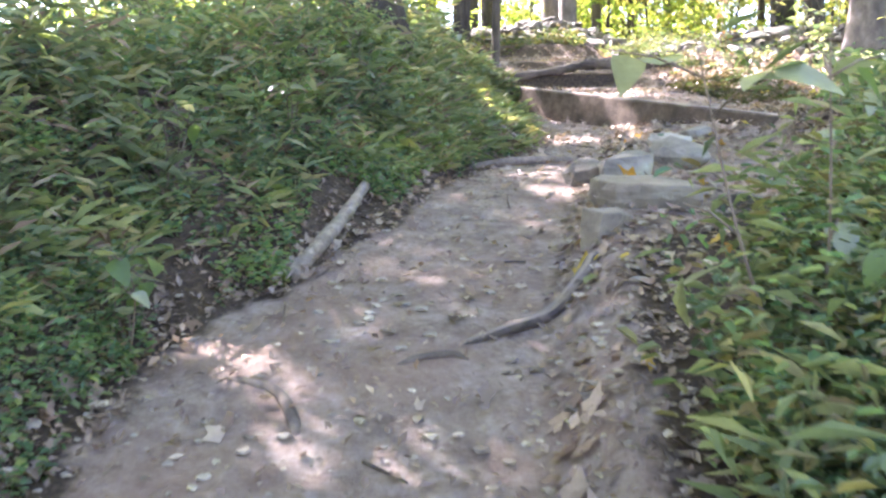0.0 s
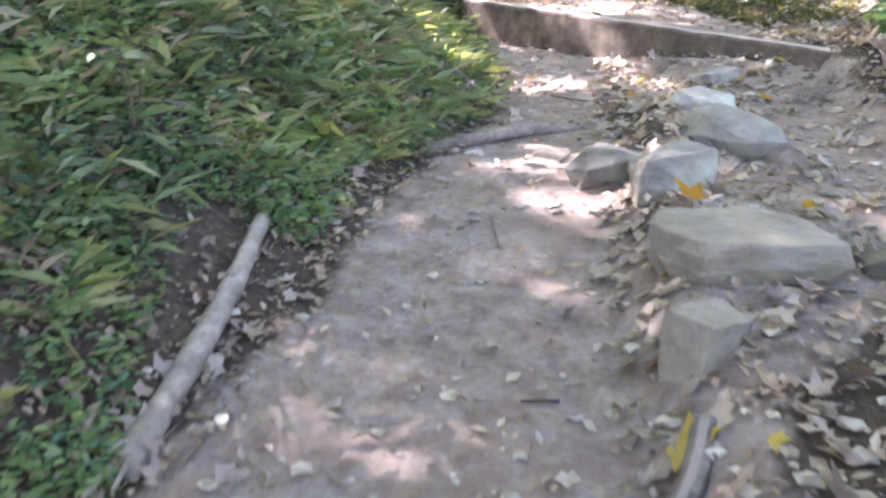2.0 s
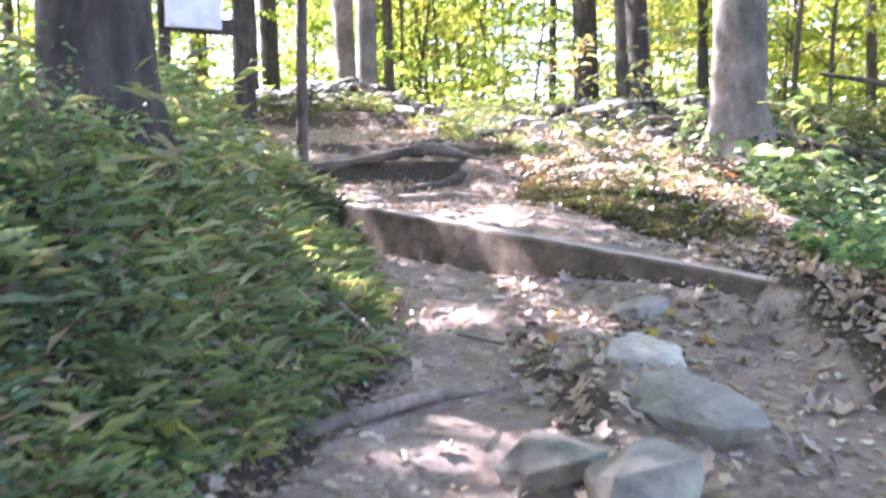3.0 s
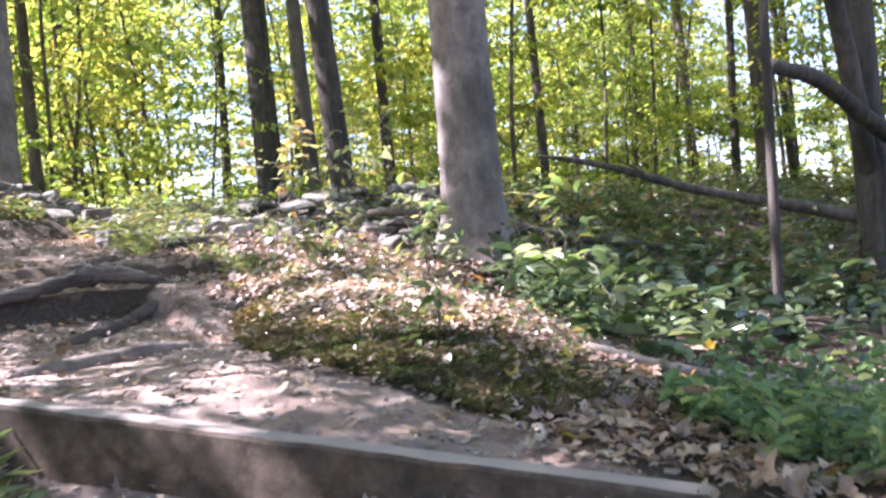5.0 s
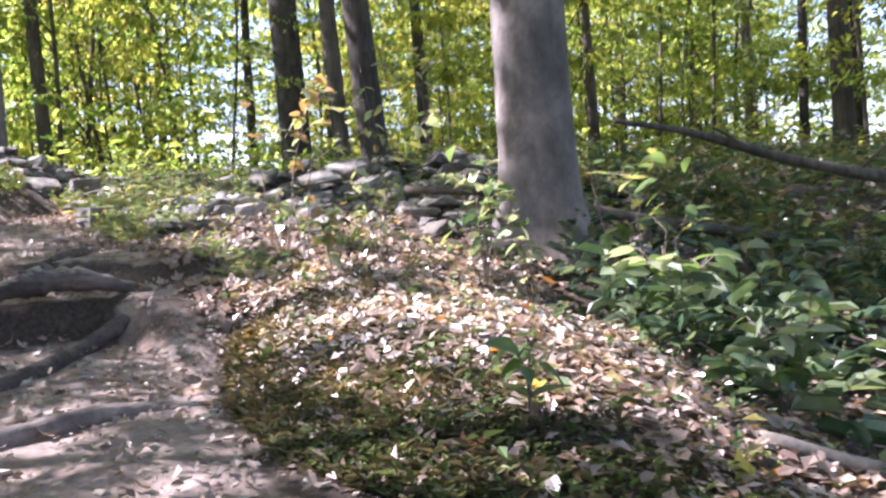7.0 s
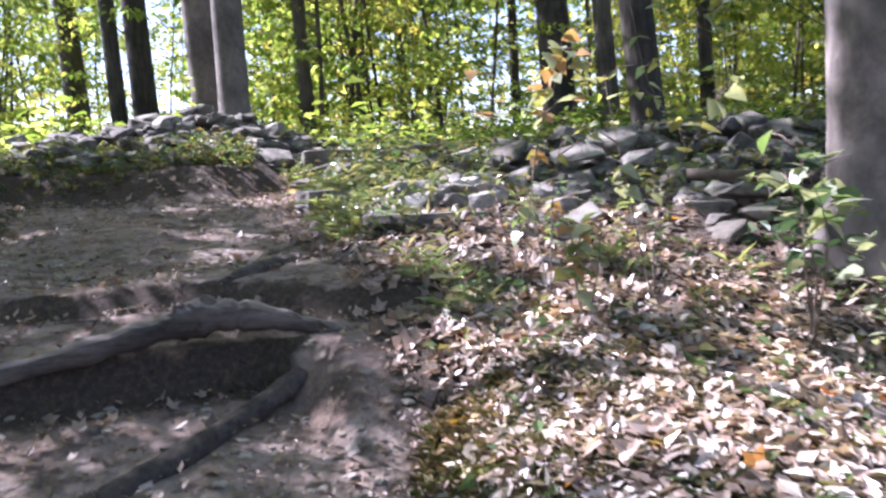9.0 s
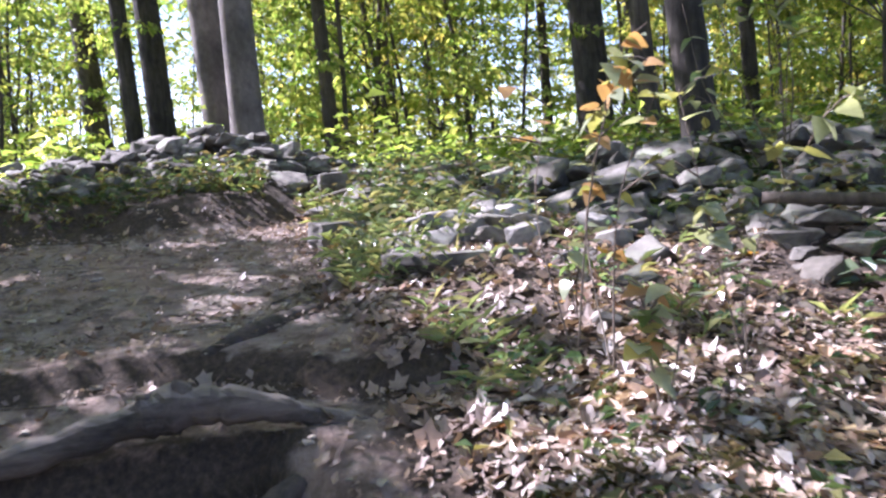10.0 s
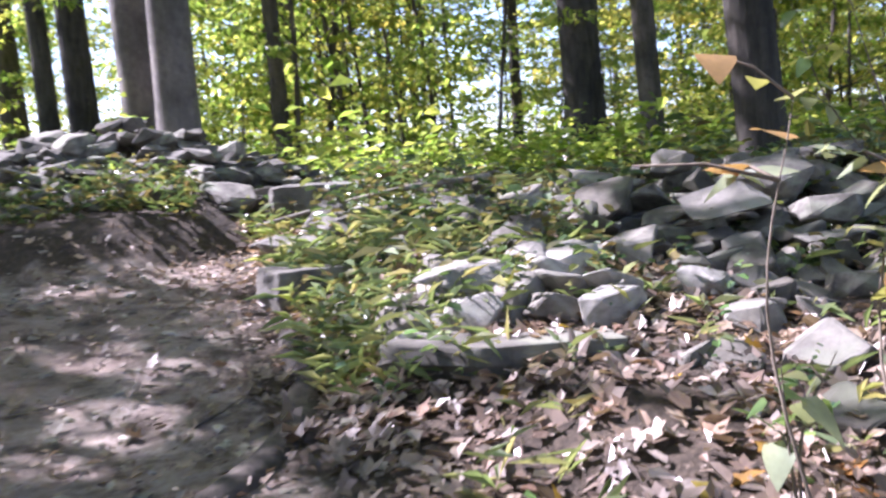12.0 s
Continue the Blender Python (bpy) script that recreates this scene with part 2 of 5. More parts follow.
LOWER_Y = (-60, -4, 0, 3.6, 5.2, 6.4, 7.9, 9.5)
LOWER_Z = (-6, -1.1, -0.08, 0.88, 1.22, 1.41, 1.60, 1.8)
UPPER_Y = (5.0, 6.2, 8.05, 9.9, 10.8, 11.8, 13.7, 15.0, 16.6, 26, 60, 400)
UPPER_Z = (1.35, 1.58, 1.86, 1.96, 2.10, 2.33, 2.66, 2.84, 3.12, 2.95, 2.2, 0.0)
GULLY_Y = (1.5, 2.4, 3.6, 4.5, 5.5, 6.3, 7.5)
GULLY_X = (0.15, 0.25, 0.40, 0.60, 0.85, 1.05, 1.3)
LEFT_Y = (-4, 2.6, 3.2, 3.5, 5.0, 5.8, 6.4, 7.9, 8.5, 10.0, 11.0, 13.0, 14.6, 16)
LEFT_X = (-1.3, -1.0, -0.88, -0.62, -0.05, 0.45, 0.62, 0.72, 0.75, 0.7, 0.4, 0.5, 0.5, 0.3)
RIGHT_Y = (-4, 2.4, 3.0, 3.4, 4.5, 6.2, 7.1, 8.3, 9.1, 9.7, 10.3, 11.3, 12.7, 14.8, 16)
RIGHT_X = (0.7, 0.55, 0.66, 0.75, 2.0, 2.3, 2.25, 1.97, 2.1, 2.3, 2.5, 2.62, 2.47, 2.5, 2.4)
STEP_A, STEP_B = (0.68, 8.21, 1.92), (2.26, 6.11, 1.59)      # front top edge of the timber step


def ledge_lines(x):
    """Where the two earth ledges cross the upper path."""
    return 10.88 - 0.02 * (x - 1.6) + 0.015 * np.sin(x * 5), 11.55 - 0.26 * (x - 1.2) + 0.06 * np.sin(x * 4 + 1)


def height(x, y):
    x, y = np.asarray(x, float), np.asarray(y, float)
    xl, xr = np.interp(y, LEFT_Y, LEFT_X), np.interp(y, RIGHT_Y, RIGHT_X)
    lower, upper = np.interp(y, LOWER_Y, LOWER_Z), np.interp(y, UPPER_Y, UPPER_Z)
    # the ground on both sides of the timber step, which runs aslant
    dx, dy = STEP_B[0] - STEP_A[0], STEP_B[1] - STEP_A[1]
    ln = math.hypot(dx, dy)
    behind = ((x - STEP_A[0]) * -dy + (y - STEP_A[1]) * dx) / ln
    along = ((x - STEP_A[0]) * dx + (y - STEP_A[1]) * dy) / ln
    soft = 0.05 + 1.3 * smooth(ln - 0.25, ln + 0.7, along) + 1.5 * smooth(0.0, -1.0, along)
    k = smooth(-soft, 0.05, behind - 0.085)
    z = lower + (upper - lower) * k
    # soil heaped against the buried end of the timber
    z = z + 0.13 * smooth(0.9, 2.2, along) * np.exp(-(behind / 0.35) ** 2) * smooth(0.06, 0.0, behind)
    # worn hollow of the path: the stony shoulder beside it stands higher
    z = z + (0.17 - 0.08 * smooth(4.2, 4.8, y)) * smooth(0.0, 0.3, x - np.interp(y, GULLY_Y, GULLY_X)) * smooth(6.6, 5.4, y) * smooth(1.0, 2.6, y) * (1 - 0.75 * smooth(0.55, 1.2, x - np.interp(y, GULLY_Y, GULLY_X)) * smooth(3.8, 5.0, y))
    on_path = smooth(3.0, 2.55, x)
    edge, edge2 = ledge_lines(x)
    ramp_out = 0.9 * smooth(1.95, 2.3, x)      # the ledge runs out into a ramp at its outer end
    z = z + 0.22 * smooth(edge - 0.04 - ramp_out, edge + 0.05, y) * smooth(12.8, 11.2, y) * on_path
    z = z - 0.03 * smooth(9.6, 10.6, y) * smooth(edge + 0.02, edge - 0.03, y) * on_path
    z = z + 0.09 * (smooth(edge2 - 0.09, edge2 + 0.03, y) - smooth(edge - 0.04, edge + 0.05, y)) * smooth(13.6, 12.0, y) * on_path
    bank = 0.62 * smooth(0.0, 1.25, xl - x) * smooth(-6, 1, y) * smooth(13.5, 10.0, y)
    z = z + bank + 0.05 * smooth(0.0, 0.15, xl - x)
    z = z + 0.20 * smooth(14.8, 15.25, y + 0.2 * vnoise(x * 2, y, 3) + 0.07 * vnoise(x * 6, y * 3, 4)) * smooth(2.75, 2.3, x) * smooth(-6.5, -3.5, x) * smooth(19, 17, y)
    z = z + 0.17 * np.exp(-(((x - 2.95) / 0.8) ** 2 + ((y - 9.5) / 1.2) ** 2)) * smooth(0, 0.35, x - xr)
    z = z + (0.05 + 0.15 * smooth(9.6, 10.8, y)) * smooth(-0.1, 0.7, x - xr) * smooth(7.2, 8.2, y) * smooth(17, 13, y)
    z = z - 0.24 * smooth(2.6, 4.2, x) * smooth(9.6, 8.0, y)
    z = z - 0.19 * smooth(3.7, 4.7, x) * smooth(12.3, 11.0, y) * smooth(8.0, 9.6, y)
    z = z + 0.2 * np.exp(-(((x - 5.0) / 0.9) ** 2 + ((y - 11.0) / 0.9) ** 2))
    z = z + 0.02 * vnoise(x * 1.7, y * 1.7, 1) + 0.008 * vnoise(x * 6, y * 6, 2) + 0.005 * vnoise(x * 15, y * 15, 5)
    return z


def ground_z(x, y):
    return float(height(x, y))


def dirt_weight(x, y):
    """1 on the trodden path, 0 in the woods."""
    xl, xr = np.interp(y, LEFT_Y, LEFT_X), np.interp(y, RIGHT_Y, RIGHT_X)
    x = x + 0.07 * vnoise(x * 1.6, y * 1.6, 12) + 0.04 * vnoise(x * 5, y * 5, 13)
    w = smooth(-0.05, 0.22, x - xl) * smooth(-0.05, 0.22, xr - x) * smooth(14.9, 14.7, y)
    # the cut side of the stony shoulder shows brown earth
    g = x - np.interp(y, GULLY_Y, GULLY_X)
    w = w * (1 - 0.75 * smooth(0.0, 0.1, g) * smooth(0.38, 0.22, g) * smooth(3.9, 4.4, y) * smooth(6.5, 6.1, y))
    # the upper path is browner, with humus trodden in
    return w * (1 - 0.52 * smooth(9.3, 10.3, y))


def spread(lo, hi, fine, far, growth):
    """Grid lines: evenly spaced between lo and hi, wider and wider out to far."""
    v = list(np.arange(lo, hi, fine))
    s, a = fine, v[-1]
    while a < far:
        s *= growth
        a += s
        v.append(a)
    s, a = fine, lo
    while a > -far:
        s *= growth
        a -= s
        v.insert(0, a)
    return np.array(v)


def mesh_from(name, verts, faces, mat, flat=False):
    me = bpy.data.meshes.new(name)
    me.from_pydata([tuple(v) for v in verts], [], [tuple(f) for f in faces])
    me.materials.append(mat)
    if not flat:
        me.polygons.foreach_set("use_smooth", [True] * len(me.polygons))
    me.update()
    return me


def fast_mesh(name, verts, quads, mat, flat=True):
    """A mesh of many quads or triangles from arrays."""
    me = bpy.data.meshes.new(name)
    verts, quads = np.asarray(verts, np.float32), np.asarray(quads, np.int32)
    k = quads.shape[1]
    me.vertices.add(len(verts))
    me.vertices.foreach_set("co", verts.ravel())
    me.loops.add(quads.size)
    me.loops.foreach_set("vertex_index", quads.ravel())
    me.polygons.add(len(quads))
    me.polygons.foreach_set("loop_start", np.arange(0, quads.size, k, dtype=np.int32))
    me.polygons.foreach_set("use_smooth", np.full(len(quads), not flat))
    me.materials.append(mat)
    me.update(calc_edges=True)
    me.validate()
    return me


def build_ground():
    xs, ys = spread(-1.6, 4.4, 0.045, 320, 1.09), spread(1.6, 16.0, 0.042, 320, 1.09)
    X, Y = np.meshgrid(xs, ys)
    Z = height(X, Y)
    nx, ny = len(xs), len(ys)
    idx = np.arange(nx * ny).reshape(ny, nx)
    q = np.stack([idx[:-1, :-1], idx[:-1, 1:], idx[1:, 1:], idx[1:, :-1]], -1).reshape(-1, 4)
    me = fast_mesh("ground", np.stack([X, Y, Z], -1).reshape(-1, 3), q, GROUND, flat=False)
    a = me.attributes.new("dirt", "FLOAT", "POINT")
    # cut faces of ledges and bank show dark soil, which also paints the ledges' shade
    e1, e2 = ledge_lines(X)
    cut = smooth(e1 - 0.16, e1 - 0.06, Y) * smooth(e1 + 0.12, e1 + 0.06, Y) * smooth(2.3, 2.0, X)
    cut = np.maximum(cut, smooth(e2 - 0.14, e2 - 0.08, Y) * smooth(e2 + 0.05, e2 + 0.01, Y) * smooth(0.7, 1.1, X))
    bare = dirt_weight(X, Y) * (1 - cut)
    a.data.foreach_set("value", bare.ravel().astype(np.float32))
    return tagged(new("ground", me), "forest floor with a trodden bare-earth footpath", "ground", kind="structure")


build_ground()

# ---- shapes ----


def tube(points, radii, sides=10, rough=0.0, seed=0, caps=True):
    """Verts and faces of a tapered, slightly knobbly tube along points."""
    rnd = random.Random(seed)
    pts = [Vector(p) for p in points]
    verts, faces = [], []
    up = Vector((0.13, 0.21, 1)).normalized()
    for i, p in enumerate(pts):
        d = (pts[min(i + 1, len(pts) - 1)] - pts[max(i - 1, 0)]).normalized()
        a = d.cross(up)
        if a.length < 0.1:
            a = d.cross(Vector((1, 0, 0)))
        a.normalize()
        b = d.cross(a)
        for k in range(sides):
            t = 2 * math.pi * k / sides
            r = radii[i] * (1 + rough * rnd.uniform(-1, 1))
            verts.append(p + (a * math.cos(t) + b * math.sin(t)) * r)
    for i in range(len(pts) - 1):
        for k in range(sides):
            k2 = (k + 1) % sides
            faces.append((i * sides + k, i * sides + k2, (i + 1) * sides + k2, (i + 1) * sides + k))
    if caps:
        faces.append(tuple(range(sides - 1, -1, -1)))
        faces.append(tuple(range((len(pts) - 1) * sides, len(pts) * sides)))
    return verts, faces


def curve_points(ctrl, n):
    """n points on a smooth line through the control points (Catmull-Rom)."""
    c = [Vector(p) for p in ctrl]
    c = [c[0] * 2 - c[1]] + c + [c[-1] * 2 - c[-2]]
    out = []
    m = len(c) - 3
    for j in range(n):
        u = j / (n - 1) * m
        i = min(int(u), m - 1)
        t = u - i
        a, b, d, e = c[i:i + 4]
        out.append(0.5 * ((2 * b) + (d - a) * t + (2 * a - 5 * b + 4 * d - e) * t * t + (3 * b - a - 3 * d + e) * t ** 3))
    return out


def merge(pieces):
    verts, faces = [], []
    for v, f in pieces:
        o = len(verts)
        verts += v
        faces += [tuple(i + o for i in q) for q in f]
    return verts, faces


def leaf_cards(pos, out, size, width, rng, fold=0.18, droop=0.25, full=False):
    """Arrays of small leaves: pos (n,3), out (n,3) the way each points, size (n,), each two triangles folded at the midrib."""
    n = len(pos)
    out = out / np.maximum(1e-6, np.linalg.norm(out, axis=1, keepdims=True))
    up = np.tile([0, 0, 1.0], (n, 1)) + rng.normal(0, 0.35, (n, 3))
    side = np.cross(out, up)
    side /= np.maximum(1e-6, np.linalg.norm(side, axis=1, keepdims=True))
    nor = np.cross(side, out)
    s = size[:, None]
    base = pos
    tip = pos + out * s - nor * s * droop
    wl, wr, ml, mr = (rng.random((4, n, 1)) * 0.5 + 0.75)
    left = pos + out * s * 0.45 * ml + side * s * width * 0.5 * wl + nor * s * fold * wr
    right = pos + out * s * 0.45 * mr - side * s * width * 0.5 * wr + nor * s * fold * wl
    if full:      # an oval outline instead of a pointed one
        r2, l2 = right + (tip - base) * 0.38, left + (tip - base) * 0.38
        r1, l1 = right - (tip - base) * 0.14, left - (tip - base) * 0.14
        r2, l2 = r2 + side * s * width * 0.12, l2 - side * s * width * 0.12
        v = np.stack([base, r1, r2, tip, l2, l1], 1).reshape(-1, 3)
        i = np.arange(n)[:, None] * 6
        return v, np.concatenate([i + [0, 1, 2, 3], i + [0, 3, 4, 5]], 1).reshape(-1, 4)
    v = np.stack([base, right, tip, left], 1).reshape(-1, 3)
    i = np.arange(n)[:, None] * 4
    f = np.concatenate([i + [0, 1, 2], i + [0, 2, 3]], 1).reshape(-1, 3)
    return v, f


def part(name, me, parent, label=""):
    ob = new(name, me)
    ob.parent = parent
    return tagged(ob, label)


def empty(name, m, label, category, group="", kind=""):
    ob = new(name)
    ob.empty_display_size = 0.2
    ob.matrix_basis = m
    return tagged(ob, label, category, group, kind)


# ---- timber step ----


def timber_step():
    a, b = Vector(STEP_A), Vector(STEP_B)
    n = 48
    verts, faces = [], []
    prof = [(0.0, -0.34), (-0.004, -0.02), (0.004, -0.005), (0.016, 0.0), (0.09, 0.0), (0.104, -0.006), (0.11, -0.02), (0.11, -0.34)]
    d = Vector((b.x - a.x, b.y - a.y, 0)).normalized()
    w = Vector((-d.y, d.x, 0))
    rnd = random.Random(4)
    for i in range(n):
        t = i / (n - 1)
        p = a.lerp(b, t)
        chip = 0.012 * max(0, noise.noise(Vector((t * 14, 0, 7))))
        for j, (u, v) in enumerate(prof):
            drop = chip if 1 <= j <= 3 else 0
            verts.append(p + w * (u + rnd.uniform(-1, 1) * 0.0015 + drop * 0.5) + Vector((0, 0, v + rnd.uniform(-1, 1) * 0.0015 - drop)))
    k = len(prof)
    for i in range(n - 1):
        for j in range(k):
            faces.append((i * k + j, (i + 1) * k + j, (i + 1) * k + (j + 1) % k, i * k + (j + 1) % k))
    faces += [tuple(range(k)), tuple(range(n * k - 1, (n - 1) * k - 1, -1))]
    me = mesh_from("timber_step", verts, faces, TIMBER, flat=True)
    return tagged(new("timber_step", me), "weathered wooden timber step set aslant across the footpath", "step")


timber_step()

# ---- stones ----


def stone_mesh(name, seed, mat, size, points=13, boxy=0.3, bevel=0.06, fine=2):
    """A broken, angular fieldstone: the hull of a few points, with worn edges."""
    rnd = random.Random(seed)
    bm = bmesh.new()
    pts = []
    if boxy > 0.5:
        for k in range(9):      # a slab: a broad top, a narrower foot
            a = 2 * math.pi * k / 9 + rnd.uniform(-0.2, 0.2)
            q = 1 / max(abs(math.cos(a)), abs(math.sin(a))) ** 0.95
            top = rnd.uniform(0.86, 1.0) * q
            pts.append(Vector((top * math.cos(a), top * math.sin(a), rnd.uniform(0.8, 1.0))))
            pts.append(Vector((top * 1.04 * math.cos(a), top * 1.04 * math.sin(a), rnd.uniform(-0.1, 0.4))))
            pts.append(Vector((top * 0.8 * math.cos(a), top * 0.8 * math.sin(a), -1)))
    else:
        for k in range(points):
            z = rnd.uniform(-0.95, 0.95)
            a = k * 2.4 + rnd.uniform(-0.5, 0.5)
            q = (1 - z * z) ** 0.3
            pts.append(Vector((q * math.cos(a), q * math.sin(a), z * 0.9)) * rnd.uniform(0.86, 1.08))
    for p in pts:
        bm.verts.new(p)
    bmesh.ops.convex_hull(bm, input=bm.verts[:])
    loose = [v for v in bm.verts if not v.link_faces]
    bmesh.ops.delete(bm, geom=loose, context="VERTS")
    bmesh.ops.dissolve_limit(bm, angle_limit=0.2, verts=bm.verts[:], edges=bm.edges[:])
    bmesh.ops.bevel(bm, geom=bm.edges[:], offset=bevel, segments=min(2, fine), profile=0.6, affect="EDGES", clamp_overlap=True)
    bmesh.ops.triangulate(bm, faces=bm.faces[:])
    for k in range(fine):      # finer facets on the broad faces, then a broken, pitted surface
        long = [e for e in bm.edges if e.calc_length() > 0.34]
        bmesh.ops.subdivide_edges(bm, edges=long, cuts=1)
        bmesh.ops.triangulate(bm, faces=[f for f in bm.faces if len(f.verts) > 3])
    for v in bm.verts:
        q = v.co + Vector((seed, 0, 0))
        v.co += v.co.normalized() * (0.06 * noise.noise(q * 2.7) + 0.035 * noise.noise(q * 7.0))
        v.co = Vector((v.co.x * size[0] / 2, v.co.y * size[1] / 2, v.co.z * size[2] / 2))
    me = bpy.data.meshes.new(name)
    bm.to_mesh(me)
    bm.free()
    me.materials.append(mat)
    return me


def stone(name, label, seed, size, at, turn=0, lean=(0, 0), mat=None, group="", boxy=0.3, points=13):
    """at: x, y and the height of the stone's top; the rest is sunk in the ground."""
    me = stone_mesh(name, seed, mat or STONE, size, points, boxy)
    ob = new(name, me)
    turned = pose(0, 0, 0, lean[0], lean[1], turn)
    top = max((turned @ v.co).z for v in me.vertices)
    ob.matrix_basis = Matrix.Translation((at[0], at[1], at[2] - top)) @ turned
    return tagged(ob, label, "stone", group)


stone("slab_stone", "flat-topped tan sandstone block resting beside the footpath", 3, (0.46, 0.35, 0.20), (0.87, 4.02, 1.25), -3, (5, 1), STONE_WARM, boxy=0.8)
stone("small_stone", "rounded tan stone half buried at the path's edge", 8, (0.19, 0.17, 0.24), (0.64, 3.66, 1.13), 24, (4, 6), STONE_WARM, "stones beside the path", boxy=0.7)
stone("grey_stone", "grey cracked stone half buried beside the path", 12, (0.34, 0.30, 0.34), (0.92, 4.68, 1.36), 30, (5, 10), None, "stones beside the path", points=22)
stone("grey_stone", "long pale stone leaning beside the path", 15, (0.24, 0.46, 0.24), (1.28, 5.08, 1.44), 28, (8, 12), STONE_PALE, "stones beside the path", points=18)
stone("grey_stone", "pale flat stone sunk in the path's edge", 17, (0.30, 0.42, 0.20), (1.36, 5.62, 1.47), 20, (6, 8), STONE_PALE, "stones beside the path", points=18)
stone("grey_stone", "small flat stone below the timber step", 19, (0.30, 0.22, 0.16), (1.70, 6.28, 1.53), 5, (4, 0), STONE_PALE, "stones beside the path")
stone("grey_stone", "flat mossy stone beside the path", 21, (0.40, 0.26, 0.20), (0.84, 4.99, 1.32), 8, (0, -5), None, "stones beside the path", points=18)
stone("blue_grey_stone", "blue-grey stone lying behind the slab stone", 23, (0.28, 0.34, 0.16), (1.27, 3.92, 1.18), 40, (0, 14), None, "stones beside the path")
stone("pale_slab", "pale sunlit slab lying in the leaf litter", 31, (0.62, 0.40, 0.20), (3.16, 12.9, 2.86), 25, (0, 6), STONE_PALE)
stone("mid_stone", "grey flat boulder at the end of the bank", 33, (0.70, 0.45, 0.26), (3.05, 15.3, 3.18), 5, boxy=0.6)
stone("peaked_stone", "pale peaked stone among the wall stones", 35, (0.52, 0.38, 0.34), (4.40, 13.2, 3.06), 10, (0, -15), STONE_PALE, points=9)

stone("ledge_stone", "flat stone edge showing under the leaf litter", 37, (0.80, 0.42, 0.14), (3.10, 12.45, 2.68), -6, (0, 2), boxy=0.7)
stone("corner_stone", "dark block of stone at the corner of the path", 39, (0.40, 0.34, 0.26), (2.66, 13.7, 2.84), 12, (0, 4), boxy=0.7)
stone("corner_stone", "low mossy stone beside the upper path", 41, (0.5, 0.36, 0.2), (2.75, 14.3, 2.93), -12, (0, 4), points=18)

# ---- trees ----


def trunk_shape(seed, diameter, tall, lean=(0, 0), flare=1.5, sides=18, crook=0.02):
    n = 26
    pts, rad = [], []
    for i in range(n):
        t = (i / (n - 1)) ** 1.6
        z = -0.3 + t * (tall + 0.3)
        w = crook * tall * 0.1
        pts.append((lean[0] * z + w * math.sin(t * 7 + seed) * t, lean[1] * z + w * math.cos(t * 6 + seed * 2) * t, z))
        r = diameter / 2 * (1 - 0.55 * t) * (1 + (flare - 1) * math.exp(-max(z, 0) / (diameter * 0.5)))
        rad.append(max(r, 0.01))
    v, f = tube(pts, rad, sides, 0.0, seed)
    for i, p in enumerate(v):
        ring, k = divmod(i, sides)
        a = 2 * math.pi * k / sides
        fl = math.exp(-max(pts[ring][2], 0) / (diameter * 0.6)) * (flare - 1)
        s = 1 + 0.4 * fl * math.sin(a * 4 + seed) + 0.03 * math.sin(a * 3 + ring * 0.5 + seed)
        c = Vector(pts[ring])
        v[i] = c + (p - c) * s
    return v, f


def limb_shapes(seed, clumps, base, r0, share=0.45):
    """Limbs from the trunk out to a share of the clumps."""
    rnd = random.Random(seed)
    pieces = []
    for c in clumps:
        if rnd.random() < share:
            c = Vector(c)
            h = max(base, c.z - 0.25 - 0.6 * math.hypot(c.x, c.y))
            a = Vector((0, 0, h))
            m = a.lerp(c, 0.5) + Vector((rnd.uniform(-1, 1), rnd.uniform(-1, 1), rnd.uniform(0, 1))) * 0.12 * (c - a).length
            pieces.append(tube([a, m, c], [r0, r0 * 0.6, r0 * 0.2], 5, 0, seed))
    return pieces


def crown_mesh(name, seed, lo, hi, radius, leaves, size, mat, clumps=60, flat=0.26):
    """A crown of loose clumps of leaves with gaps between them."""
    rng = np.random.default_rng(seed)
    cz = lo + (hi - lo) * rng.random(clumps)
    f = (cz - lo) / (hi - lo)
    rr = radius * np.sqrt(rng.random(clumps)) * (0.55 + 0.9 * np.sin(np.pi * np.clip(f * 0.8 + 0.15, 0, 1)))
    an = rng.random(clumps) * 2 * np.pi
    c = np.stack([rr * np.cos(an), rr * np.sin(an), cz], 1)
    cs = (0.25 + 0.75 * rng.random(clumps)) * radius * 0.38
    pick = rng.choice(clumps, leaves, p=cs / cs.sum())
    off = rng.normal(0, 0.5, (leaves, 3)) * cs[pick][:, None]
    off[:, 2] *= flat
    pos = c[pick] + off
    out = off + rng.normal(0, 0.25, (leaves, 3)) * cs[pick][:, None]
    out[:, 2] = out[:, 2] * 0.3 - 0.1
    v, fc = leaf_cards(pos, out, size * (0.6 + 0.8 * rng.random(leaves)), 0.62, rng)
    return fast_mesh(name, v, fc, mat), c


def tree_kind(seed, diameter, tall, lo, radius, leaves, leaf, bark, leafmat, clumps=60, flare=1.4, crook=0.05):
    cm, c = crown_mesh("crown", seed, lo, tall * 1.02, radius, leaves, leaf, leafmat, clumps)
    limbs = mesh_from("branchwork", *merge(limb_shapes(seed, c, lo * 0.8, max(0.006, diameter * 0.13))), bark)
    return mesh_from("trunk", *trunk_shape(seed, diameter, tall, (0, 0), flare, 12 if diameter > 0.12 else 7, crook), bark), cm, c, limbs


def plant_tree(name, kind, m, label, group):
    e = empty(name, m, label, "tree", group)
    part("trunk", kind[0], e)
    tagged(part("branchwork", kind[3], e), kind="stuff")
    tagged(part("crown", kind[1], e), kind="stuff")
    return e


